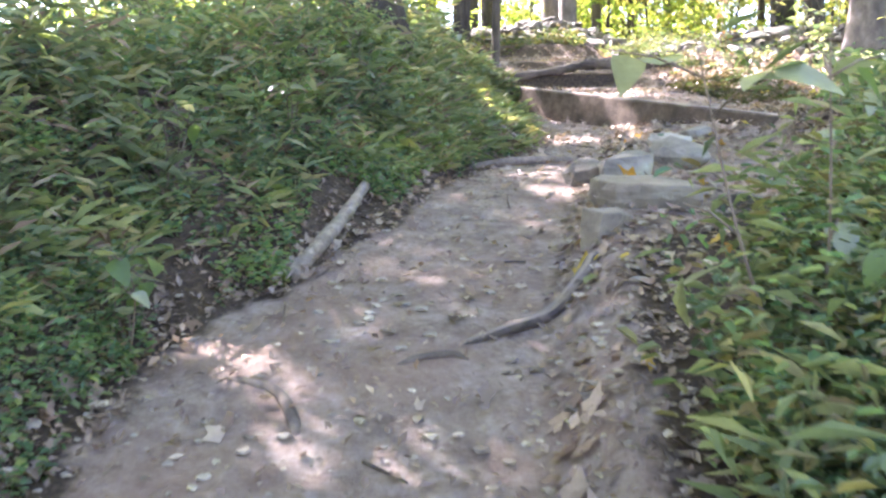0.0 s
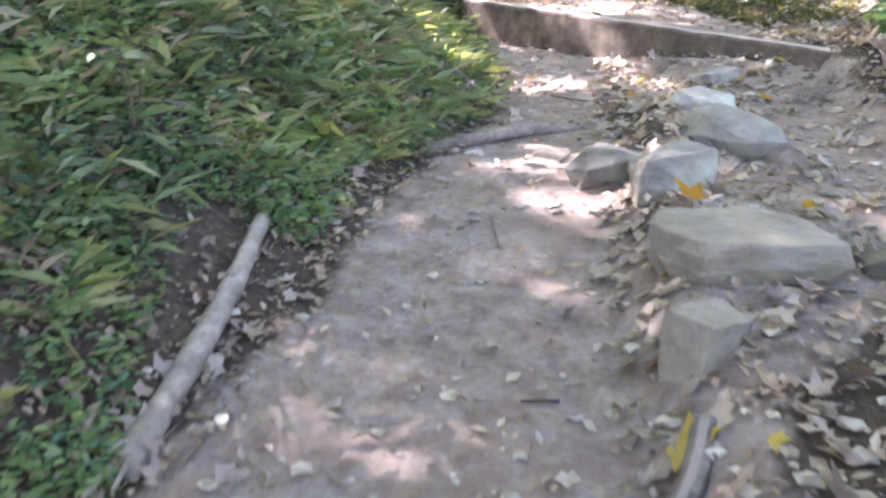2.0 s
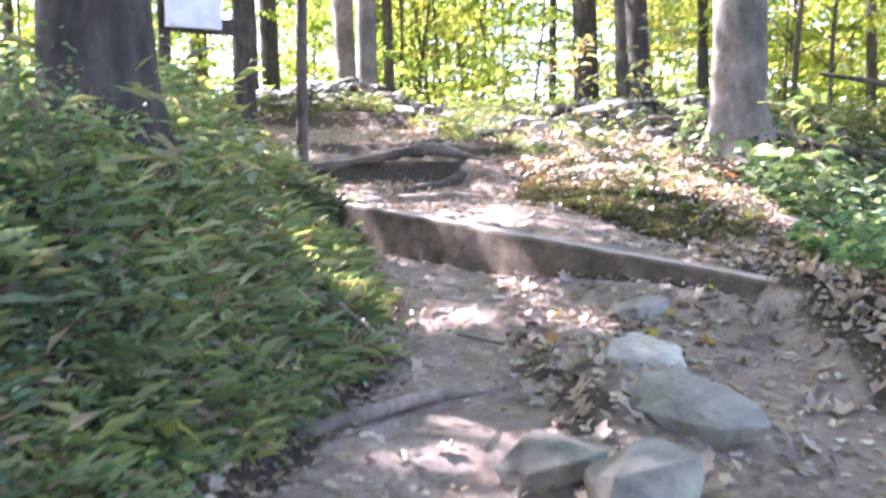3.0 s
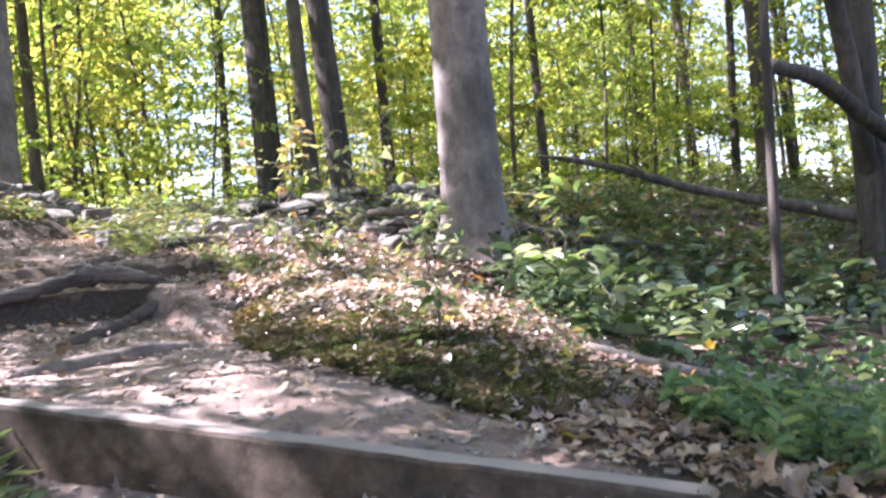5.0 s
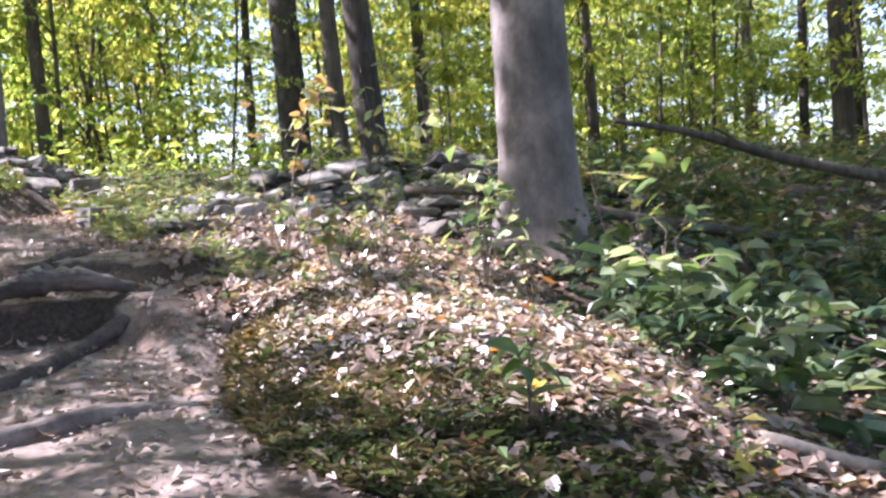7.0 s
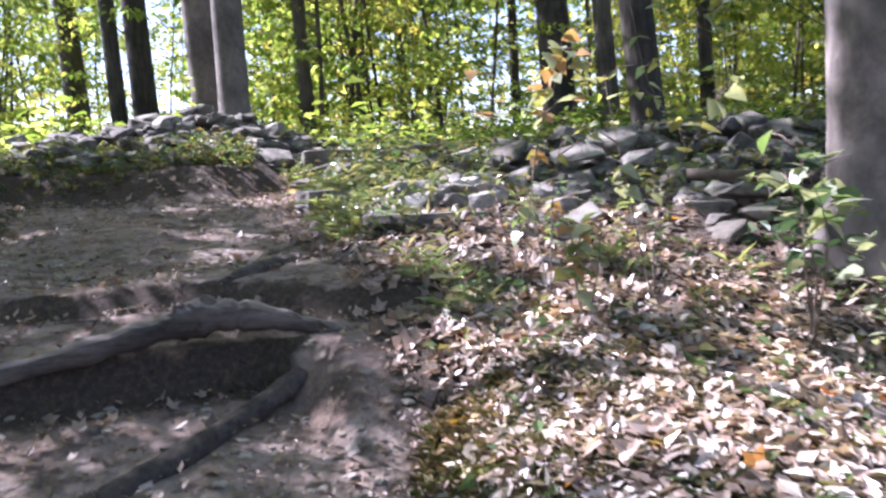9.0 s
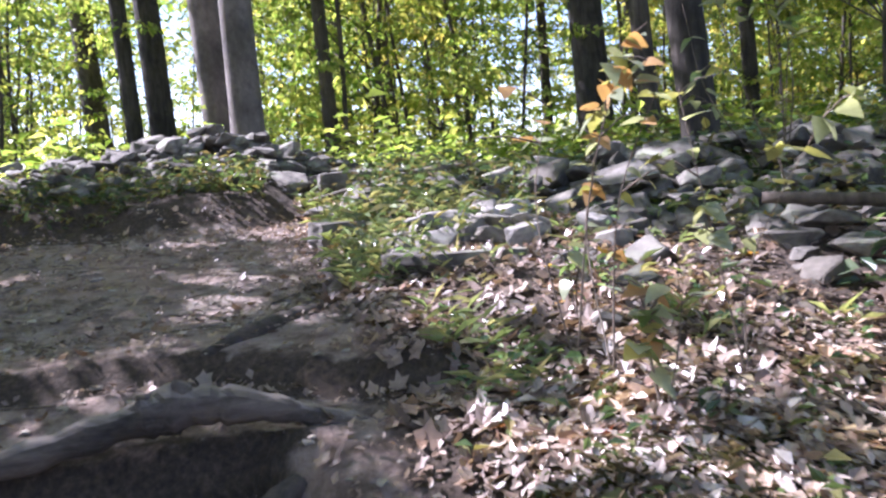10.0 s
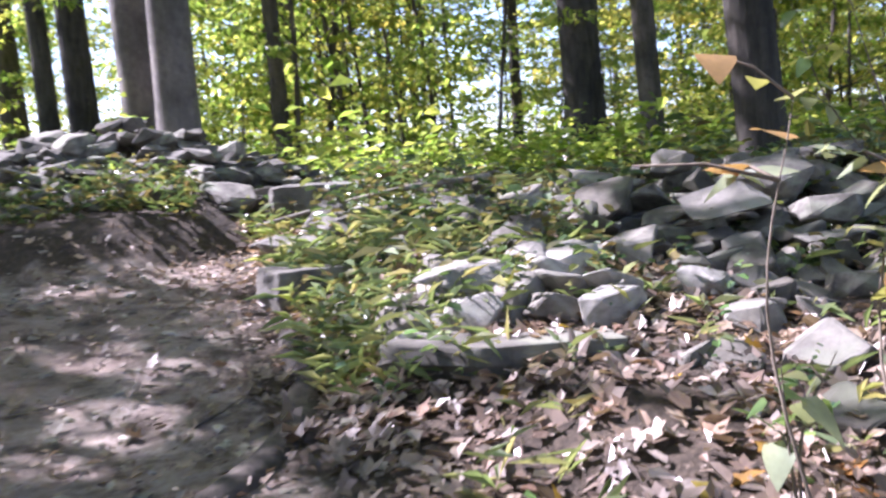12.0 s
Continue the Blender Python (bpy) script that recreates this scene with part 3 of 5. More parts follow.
CANOPY = [tree_kind(40 + i, 0.28, 17 + i, 7.0 + i % 2, 3.4, 2400, 0.24, (BARK_DARK, BARK_MID)[i % 2], LEAF_CANOPY, 60) for i in range(4)]
SAPLING = [tree_kind(60 + i, 0.045 + 0.012 * i, 5.0 + 1.1 * i, 0.5 + 0.25 * i, 1.6 + 0.12 * i, 1500, 0.14, BARK_MID, LEAF_CANOPY, 40, 1.2, 0.3) for i in range(6)]

# trunks that stand near the walk: x, y, diameter, bark, lean, height, label
NEAR = [
    (5.0, 10.9, 0.54, BARK_GREY, (-0.012, 0.0), 18, "thick smooth grey-barked tree at the end of the ruined wall"),
    (2.06, 17.95, 0.36, BARK_GREY, (-0.035, 0.0), 17, "grey-barked leaning tree rising from the stone pile"),
    (2.29, 17.35, 0.34, BARK_GREY, (0.0, 0.0), 17, "grey-barked straight tree rising from the stone pile"),
    (1.22, 23.75, 0.44, BARK_DARK, (-0.03, 0.0), 18, "dark straight tree behind the stone pile"),
    (0.81, 23.3, 0.28, BARK_DARK, (-0.03, 0.0), 17, "slim dark tree behind the stone pile"),
    (-0.34, 28.9, 0.54, BARK_MID, (-0.04, 0.0), 18, "brown tree in the wood beyond the stone pile"),
    (6.64, 44.8, 0.58, BARK_MID, (-0.02, 0.0), 20, "tall brown tree far off in the wood"),
    (5.96, 35.8, 0.50, BARK_MID, (-0.03, 0.0), 19, "tall brown tree far off in the wood"),
    (10.3, 50.0, 0.42, BARK_MID, (-0.02, 0.0), 20, "tall slim tree far off in the wood"),
    (7.7, 21.3, 0.56, BARK_DARK, (-0.02, 0.0), 18, "thick dark tree beyond the ruined wall"),
    (6.0, 15.12, 0.33, BARK_DARK, (-0.055, 0.02), 16, "dark leaning tree growing out of the ruined wall"),
    (10.88, 22.0, 0.27, BARK_DARK, (-0.02, 0.0), 16, "slim dark tree in the wood"),
    (14.9, 21.4, 0.24, BARK_MID, (-0.03, 0.0), 16, "slim brown tree in the wood"),
    (22.4, 25.2, 0.26, BARK_MID, (-0.03, 0.0), 16, "slim brown tree in the wood"),
    (20.8, 21.9, 0.32, BARK_GREY, (-0.04, 0.0), 17, "grey straight tree in the wood"),
    (17.1, 16.8, 0.42, BARK_MID, (-0.01, 0.0), 17, "brown tree with peeling bark in the wood"),
    (4.1, 24.9, 0.28, BARK_MID, (-0.02, 0.0), 17, "slim brown tree in the wood"),
    (8.0, 39.6, 0.42, BARK_MID, (-0.02, 0.0), 18, "brown tree far off in the wood"),
    (7.6, 8.8, 0.27, BARK_DARK, (0.01, 0.0), 16, "dark forked tree with a fallen limb against it"),
    (5.42, 8.2, 0.075, BARK_DARK, (0.045, 0.0), 7, "thin dead leafless sapling at the foot of the slope"),
    (0.51, 9.17, 0.085, BARK_MID, (0.01, 0.0), 8, "thin dead leafless sapling beside the path"),
    (-0.54, 6.75, 0.46, BARK_DARK, (-0.02, 0.0), 17, "thick dark tree standing in the undergrowth on the bank"),
]
for i, (x, y, d, bark, lean, tall, label) in enumerate(NEAR):
    e = empty("tree", pose(x, y, ground_z(x, y)), label, "tree", "trees near the path")
    k = (CANOPY if d > 0.1 else SAPLING)[i % 4]
    low = 7.0 if d > 0.1 else 2.6
    sink = 0.7 if i in (1, 2) else 1.0      # crowns of these two lowered, out of view, to shade the ruined wall
    c = [(px + lean[0] * pz, py + lean[1] * pz, pz * sink) for px, py, pz in k[2] if pz > low]
    low *= sink
    shapes = [trunk_shape(100 + i, d, tall, lean, 1.45 if d > 0.4 else 1.3)]
    limbs = merge(limb_shapes(100 + i, c, low, d * 0.15, 0.45 if d > 0.1 else 0.06))
    if limbs[0]:
        tagged(part("branchwork", mesh_from("branchwork", *limbs, bark), e), kind="stuff")
    if i == 18:      # the fork and the dead stub of the forked tree
        shapes += [tube(curve_points([(0, 0, 0.9), (-0.35, -0.1, 1.9), (-0.75, -0.15, 3.2), (-1.0, -0.1, 5.0)], 10), [0.09, 0.09, 0.085, 0.08, 0.075, 0.07, 0.065, 0.06, 0.055, 0.05], 10, 0.03, 3)]
    part("trunk", mesh_from("trunk", *merge(shapes), bark), e)
    if d > 0.1:
        top = tagged(part("crown", k[1], e), kind="stuff")
        top.matrix_basis = pose(lean[0] * tall * 0.7, lean[1] * tall * 0.7, 0) @ Matrix.Diagonal((1, 1, sink, 1))

rnd = random.Random(11)


def in_wood(x, y):
    """Whether a woodland tree may stand there: beyond the crest and off the slope beside the path."""
    if y < 19 and -4 < x < 9.5:
        return False
    if y < 12 and x < 12:
        return False
    # a gap left among the trees, out of view, to let sun onto the mound
    t = max(0, min(1, ((x + 1) * -13 + (y - 12) * 12) / (13 * 13 + 12 * 12)))
    return math.hypot(x + 1 + 13 * t, y - 12 - 12 * t) > 5.5


made = 0
while made < 46:
    x, y = rnd.uniform(-22, 44), rnd.uniform(19, 62)
    if rnd.random() < 0.1:
        x, y = rnd.uniform(12, 34), rnd.uniform(2, 20)
    if not in_wood(x, y) or (y < 34 and -4 < x < 6):
        continue
    plant_tree("tree", CANOPY[made % 4], pose(x, y, ground_z(x, y), rnd.uniform(-2, 2), rnd.uniform(-2, 2), rnd.uniform(0, 360)) @ Matrix.Scale(rnd.uniform(0.8, 1.25), 4), "tall woodland tree with a yellow-green crown", "woodland trees")
    made += 1
# the wood goes on, unseen, behind and beside the start; added to screen skylight
made = 0
while made < 24:
    x, y = rnd.uniform(-26, 28), rnd.uniform(-26, 6)
    if (abs(x) < 3.5 and y > -14) or (y > -2 and -5 < x < 9) or (y > 2 and x > -12 and x < 12):
        continue
    plant_tree("tree", CANOPY[made % 4], pose(x, y, ground_z(x, y), 0, 0, rnd.uniform(0, 360)) @ Matrix.Scale(rnd.uniform(0.85, 1.2), 4), "tall woodland tree out of view beside the lower footpath, screening skylight", "woodland trees")
    made += 1
# unseen trees added on the bank so that their crowns shade the lower path
for x, y, s in ((-9.5, 10.6, 1.0), (-7.5, 8.0, 1.0), (-6.2, 10.2, 0.95), (-10.5, 9.0, 1.1), (-18.0, 3.0, 0.95), (-12.5, 12.0, 1.1), (-6.0, 5.0, 0.9), (-11.5, 5.5, 1.0), (-8.0, 2.0, 1.0), (-17.0, 19.0, 1.0), (-16.0, 9.0, 1.0)):
    plant_tree("tree", CANOPY[made % 4], pose(x, y, ground_z(x, y), 0, 0, rnd.uniform(0, 360)) @ Matrix.Scale(s, 4), "tall woodland tree added out of view on the bank to cast shade", "woodland trees")
    made += 1
# one more added out of view, shading the path and the slope
plant_tree("tree", CANOPY[1], pose(-9.0, 13.6, ground_z(-9.0, 13.6), 0, 0, 70), "tall woodland tree added out of view on the bank to cast shade", "woodland trees")
# slender trees with narrow crowns, added to shade the slope below the mound
SHADE_TREE = [tree_kind(90, 0.15, 13.0, 6.5, 1.15, 2600, 0.2, BARK_MID, LEAF_CANOPY, 34, 1.3, 0.1), tree_kind(91, 0.16, 14.5, 9.0, 1.1, 2400, 0.2, BARK_MID, LEAF_CANOPY, 30, 1.3, 0.1)]
for k, x, y in ((0, -2.6, 12.25), (1, -2.9, 14.9), (0, -3.6, 11.3), (1, -2.6, 18.2), (1, -2.9, 17.1)):
    plant_tree("tree", SHADE_TREE[k], pose(x, y, ground_z(x, y), 0, 0, 40 * k), "slender woodland tree with a narrow crown, added to cast shade", "woodland trees")
# narrow sapling added out of view to shade a strip of the litter
NARROW_SHADE = tree_kind(92, 0.06, 6.5, 4.6, 0.42, 1300, 0.12, BARK_MID, LEAF_CANOPY, 22, 1.2, 0.15)
plant_tree("sapling", NARROW_SHADE, pose(-1.9, 15.2, ground_z(-1.9, 15.2)), "thin tall sapling with a narrow leafy top, added to cast shade", "saplings")
# bushy saplings added beside the path only for the shade they throw on it
SHADE_SAPLING = [tree_kind(75 + i, 0.05, 4.9, 2.1, 1.1, 2600, 0.12, BARK_MID, LEAF_CANOPY, 34, 1.2, 0.3) for i in range(2)]
for i, (x, y, s) in enumerate(((-1.8, 13.7, 0.84), (-2.0, 15.6, 0.88), (-1.9, 17.2, 0.8), (-2.6, 14.7, 0.95), (-2.7, 16.5, 1.0), (-2.3, 9.7, 1.0), (-3.1, 9.0, 1.0), (-2.7, 5.4, 0.95), (-2.8, 4.1, 1.0), (-3.3, 5.0, 1.0), (-2.7, 2.9, 1.0), (-2.6, 1.7, 1.05), (-3.5, 3.4, 1.1))):
    plant_tree("sapling", SHADE_SAPLING[i % 2], pose(x, y, ground_z(x, y), 0, 0, rnd.uniform(0, 360)) @ Matrix.Scale(s, 4), "bushy understory sapling beside the path, added to cast shade", "saplings")
# two looser saplings added to dapple the path above the step
for x, y, s, k in ((-2.4, 12.2, 0.8, 1), (-3.7, 12.4, 0.75, 2)):
    plant_tree("sapling", SAPLING[k], pose(x, y, ground_z(x, y), 0, 0, rnd.uniform(0, 360)) @ Matrix.Scale(s, 4), "leafy understory sapling beside the upper path, added to cast shade", "saplings")
made = 0
while made < 195:
    x, y = rnd.uniform(-14, 36), rnd.uniform(19, 46)
    if rnd.random() < 0.17:
        x, y = rnd.uniform(10, 28), rnd.uniform(5, 20)
    if not in_wood(x, y) or math.hypot(x - 2, y - 9) < 13:
        continue
    plant_tree("sapling", SAPLING[made % 6], pose(x, y, ground_z(x, y), rnd.uniform(-4, 4), rnd.uniform(-4, 4), rnd.uniform(0, 360)) @ Matrix.Scale(rnd.uniform(0.7, 1.3), 4), "thin woodland sapling with yellow-green leaves", "saplings")
    made += 1



def far_woods():
    """Loose masses of foliage that close the wood in the distance."""
    rng = np.random.default_rng(77)
    clumps, leaves = 620, 26000
    a, d = rng.uniform(-0.95, 1.75, clumps), rng.uniform(44, 72, clumps)
    c = np.stack([d * np.sin(a), 6 + d * np.cos(a), -3 + 19 * rng.random(clumps) ** 1.3], 1)
    pick = rng.integers(0, clumps, leaves)
    off = rng.normal(0, 1.0, (leaves, 3)) * [1.7, 1.7, 0.8]
    v, f = leaf_cards(c[pick] + off, off + rng.normal(0, 1, (leaves, 3)), 0.5 * (0.6 + 0.8 * rng.random(leaves)), 0.7, rng)
    return tagged(new("far_woods", fast_mesh("far_woods", v, f, LEAF_CANOPY)), "distant yellow-green foliage closing the wood", "trees", kind="stuff")


far_woods()

# ---- trail sign seen through the trees ----


def trail_sign():
    x, y = -0.27, 13.0
    z = ground_z(x, y)
    e = empty("trail_sign", pose(x, y, z, 0, 0, 12), "blank white board on a dark wooden post-and-rail frame", "sign")

    def box(name, mat, sx, sy, sz, at, label=""):
        bm = bmesh.new()
        bmesh.ops.create_cube(bm, size=1, matrix=Matrix.Translation(at) @ Matrix.Diagonal((sx, sy, sz, 1)))
        bmesh.ops.bevel(bm, geom=bm.edges[:], offset=0.008, segments=1, affect="EDGES")
        me = bpy.data.meshes.new(name)
        bm.to_mesh(me)
        bm.free()
        me.materials.append(mat)
        part(name, me, e, label)
    box("board", BOARD, 0.60, 0.03, 0.56, (0, 0, 1.42), "pale grey-white painted board")
    box("post", BARK_DARK, 0.12, 0.10, 1.9, (-0.30, 0.07, 0.85))
    box("post", BARK_DARK, 0.22, 0.16, 1.9, (0.56, 0.09, 0.85))
    box("rail", BARK_DARK, 0.92, 0.04, 0.15, (0.10, 0.04, 1.60))
    box("rail", BARK_DARK, 0.92, 0.04, 0.17, (0.10, 0.04, 1.18))


BOARD, bn, bl, bb = material("painted_board", 0.6)
bt = ramp(bn, [(0.35, (0.58, 0.60, 0.66)), (0.7, (0.75, 0.76, 0.80))])
bl.new(tex(bn, bl, 6, 5).outputs["Fac"], bt.inputs["Fac"])
bl.new(bt.outputs["Color"], bb.inputs["Base Color"])
trail_sign()

# ---- stone pile and ruined wall ----
PILE_MESH = [stone_mesh("pile_stone", 200 + i, STONE, (1, 1, 1), 9 + i % 6, 0.3, 0.06, 1) for i in range(14)]


PALE_MESH = [stone_mesh("pile_stone", 230 + i, STONE_PALE, (1, 1, 1), 10 + i, 0.3, 0.06, 1) for i in range(5)]


def heap(x, y):
    """How high the heap of stones stands over the ground."""
    h = 0.34 * np.exp(-((x - 1.9) / 1.35) ** 2 - ((y - 16.55) / 0.6) ** 2)
    # the tumbled ridge of the ruined wall
    u, w = (x - 5.6) * 0.92 - (y - 13.6) * 0.39, (x - 5.6) * 0.39 + (y - 13.6) * 0.92
    h = h + 0.32 * np.exp(-(u / 1.6) ** 4 - (w / 0.75) ** 2)
    h = h + 0.20 * np.exp(-((x + 1.5) / 1.6) ** 2 - ((y - 16.8) / 0.7) ** 2)
    return float(h)


def lay_stone(x, y, w, label, group, up=None, r=rnd, shapes=PILE_MESH):
    me = shapes[r.randrange(len(shapes))]
    ob = new("pile_stone", me)
    flat = r.uniform(0.45, 0.8)
    z = ground_z(x, y) + (heap(x, y) if up is None else up)
    size = Matrix.Diagonal((w * r.uniform(0.8, 1.3), w * r.uniform(0.7, 1.0), w * flat, 1))
    ob.matrix_basis = pose(x, y, z + w * flat * 0.12, r.uniform(-18, 18), r.uniform(-18, 18), r.uniform(0, 360)) @ size
    return tagged(ob, label, "stone", group)


rs = random.Random(5)
for i in range(115):
    u = rs.random()
    if u < 0.8:
        x, y = rs.gauss(1.85, 0.9), rs.gauss(16.3, 0.45)
    else:
        x, y = rs.gauss(-1.5, 1.2), rs.gauss(16.7, 0.5)
    y = max(y, 15.35 + 0.3 * rs.random())
    top = heap(x, y)
    lay_stone(x, y, rs.uniform(0.16, 0.42), "grey lichened fieldstone in a loose heap", "stones of the heap", top * rs.uniform(0.35, 1.0), rs)
for i in range(36):
    t = rs.random()
    # the wall runs from the heap to the thick grey tree and on
    x, y = 2.9 + 2.6 * t + rs.gauss(0, 0.35), 15.6 - 3.3 * t + rs.gauss(0, 0.55)
    if i > 27:
        x, y = rs.uniform(4.6, 8.5), 12.6 + rs.gauss(0, 0.5)
    lay_stone(x, y, rs.uniform(0.14, 0.42), "grey fieldstone tumbled from a ruined wall", "stones of the ruined wall", rs.uniform(-0.04, 0.10), rs)
for i in range(18):
    t = rs.random()
    lay_stone(3.1 + 3.2 * t + rs.gauss(0, 0.3), 14.6 - 1.9 * t + rs.gauss(0, 0.6), rs.uniform(0.14, 0.5), "grey fieldstone tumbled from a ruined wall", "stones of the ruined wall", rs.uniform(-0.03, 0.16), rs)
for i in range(92):
    u, w = rs.uniform(-1.6, 2.4), rs.gauss(-0.45, 0.75)
    x, y = 5.6 + 0.92 * u + 0.39 * w, 13.6 - 0.39 * u + 0.92 * w
    lay_stone(x, y, rs.uniform(0.14, 0.46), "grey fieldstone tumbled from a ruined wall", "stones of the ruined wall", heap(x, y) * rs.uniform(0.55, 1.0), rs)
for i in range(22):
    lay_stone(max(2.85, 3.3 + rs.gauss(0, 0.35)), 12.95 + rs.gauss(0, 0.3), rs.uniform(0.14, 0.34), "pale fieldstone lying in the leaf litter", "pale stones beside the path", 0.02, rs, PALE_MESH)


def rubble(n, seed):
    """The smaller stones between those of the heap and the wall."""
    r = random.Random(seed)
    pieces = []
    for i in range(n):
        t = r.random()
        if i % 3 == 1:
            u, w = r.uniform(-1.5, 2.5), r.gauss(-0.7, 0.8)
            x, y = 5.6 + 0.92 * u + 0.39 * w, 13.6 - 0.39 * u + 0.92 * w
            up = heap(x, y) * r.uniform(0.6, 1.0)
        elif i % 3:
            x, y, up = 3.0 + 4.2 * t + r.gauss(0, 0.35), 14.7 - 2.3 * t + r.gauss(0, 0.6), r.uniform(-0.02, 0.12)
        else:
            x, y = r.gauss(1.85, 0.9), max(15.4, r.gauss(16.3, 0.45))
            up = heap(x, y) * r.uniform(0.5, 1.0)
        me, w, flat = PILE_MESH[r.randrange(14)], r.uniform(0.09, 0.3), r.uniform(0.4, 0.8)
        m = pose(x, y, ground_z(x, y) + up + w * flat * 0.1, r.uniform(-25, 25), r.uniform(-25, 25), r.uniform(0, 360)) @ Matrix.Diagonal((w * r.uniform(0.8, 1.3), w, w * flat, 1))
        pieces.append(([m @ v.co for v in me.vertices], [tuple(p.vertices) for p in me.polygons]))
    v, f = merge(pieces)
    return tagged(new("stone_rubble", mesh_from("stone_rubble", v, f, STONE, flat=True)), "small grey fieldstones filling the heap and the ruined wall", "stones", kind="stuff")


rubble(640, 6)

# ---- roots, sticks and fallen limbs ----


def limb(name, label, category, ctrl, r0, r1, mat, n=24, sides=10, knobs=0.12, seed=1, on_ground=None, group="", twigs=(), swell=None):
    """A tapered root or branch. With on_ground the control points give x, y and the height over the ground."""
    if on_ground is not None:
        ctrl = [(x, y, ground_z(x, y) + h) for x, y, h in ctrl]
    pts = curve_points(ctrl, n)
    rad = [(r0 + (r1 - r0) * i / (n - 1)) * (1 + knobs * noise.noise(Vector((i * 0.6, seed * 3.1, 0)))) for i in range(n)]
    if swell:
        rad = [r * (1 + swell[1] * math.exp(-((i - swell[0]) / swell[2]) ** 2)) for i, r in enumerate(rad)]
    ob = tagged(new(name, mesh_from(name, *tube(pts, rad, sides, 0.06, seed), mat)), label, category, group)
    for i, d, ln, r in twigs:
        a = pts[i]
        part("side_branch", mesh_from("side_branch", *tube([a, a + Vector(d) * ln * 0.5 + Vector((0.01, 0.01, 0.02)), a + Vector(d) * ln], [r, r * 0.7, r * 0.3], 6, 0.05, seed), mat), ob)
    return ob


limb("fallen_stick", "weathered grey stick lying at the foot of the bank", "stick", [(-0.38, 4.5, 0.03), (-0.44, 4.16, 0.03), (-0.5, 3.89, 0.03), (-0.60, 3.55, 0.01)], 0.026, 0.036, STICK_BARK, knobs=0.3, on_ground=1, twigs=((22, (-0.35, -0.9, 0.0), 0.16, 0.016), (22, (-0.05, -1.0, -0.02), 0.13, 0.013), (21, (-0.55, -0.8, 0.06), 0.14, 0.01)))
limb("tree_root", "dusty exposed root running along the path's shoulder", "root", [(0.57, 3.44, 0.005), (0.49, 3.31, 0.018), (0.37, 3.19, 0.02), (0.21, 3.06, 0.01), (0.04, 2.97, -0.02)], 0.032, 0.02, GNARLED, on_ground=1, group="roots")
limb("tree_root", "short exposed root crossing the trodden earth", "root", [(-0.70, 2.76, -0.01), (-0.51, 2.69, 0.004), (-0.43, 2.55, 0.005), (-0.40, 2.45, -0.03)], 0.014, 0.022, DUSTY_ROOT, on_ground=1, group="roots")
limb("tree_root", "short curved root showing in the path", "root", [(-0.16, 2.83, -0.02), (-0.08, 2.87, 0.004), (0.04, 2.89, 0.004), (0.10, 2.86, -0.02)], 0.014, 0.010, DUSTY_ROOT, on_ground=1, group="roots")
limb("tree_root", "thin root crossing the path below the step", "root", [(0.15, 5.40, 0.0), (0.4, 5.48, 0.025), (0.65, 5.62, 0.02), (0.95, 5.68, -0.02)], 0.03, 0.02, DUSTY_ROOT, on_ground=1, group="roots")
limb("tree_root", "thin pale root curling down the bank", "root", [(0.38, 6.35, 0.06), (0.52, 6.20, 0.05), (0.60, 6.02, 0.02), (0.72, 5.95, -0.01)], 0.012, 0.008, STICK_BARK, on_ground=1, group="roots")
limb("tree_root", "low root crossing the path above the step", "root", [(0.9, 9.1, -0.02), (1.37, 9.2, 0.015), (1.7, 9.27, 0.015), (2.05, 9.29, -0.03)], 0.055, 0.035, DUSTY_ROOT, on_ground=1, group="roots")
limb("tree_root", "root sloping up the path to the root ledge", "root", [(1.35, 10.0, -0.03), (1.6, 10.2, 0.01), (1.85, 10.5, 0.01), (2.1, 10.70, -0.02)], 0.055, 0.04, ROOT_BARK, on_ground=1, group="roots")
limb("ledge_root", "thick gnarled root that holds the earth ledge", "root", [(0.75, 10.86, 2.20), (1.3, 10.90, 2.29), (1.62, 10.91, 2.355), (1.80, 10.91, 2.38), (2.05, 10.89, 2.345), (2.40, 10.86, 2.22)], 0.05, 0.035, GNARLED, 48, 14, 0.4, 5, group="roots", twigs=((27, (-0.1, -0.35, 0.85), 0.10, 0.05), (24, (-0.6, -0.3, 0.5), 0.12, 0.03)), swell=(26, 0.75, 9.0))
# a dark root-like tube stands in for the shadowed edge of an earth step
limb("tree_root", "dark tube in place of the shadowed edge of an earth step", "root", [(1.85, 11.45, -0.03), (1.98, 11.60, -0.005), (2.17, 11.84, -0.01), (2.36, 12.25, -0.02), (2.50, 12.75, -0.025), (2.56, 13.4, -0.04)], 0.035, 0.07, ROOT_BARK, on_ground=1, group="roots")
limb("fallen_branch", "long dead branch leaning out over the slope", "branch", [(6.5, 11.75, 3.28), (7.3, 11.6, 3.15), (8.3, 11.3, 2.85), (9.4, 10.7, 2.55), (10.8, 9.9, 2.15)], 0.02, 0.085, BARK_MID, 30, 10, 0.15, 7, twigs=((11, (-0.7, -0.1, 0.25), 0.7, 0.02), (18, (0.3, -0.5, 0.5), 0.7, 0.02)))
limb("fallen_limb", "broken dead limb hung in the forked tree", "branch", [(5.75, 8.35, 3.45), (6.4, 8.4, 3.38), (7.2, 8.45, 3.05), (8.2, 8.3, 2.6)], 0.05, 0.085, BARK_DARK, 24, 12, 0.15, 8)
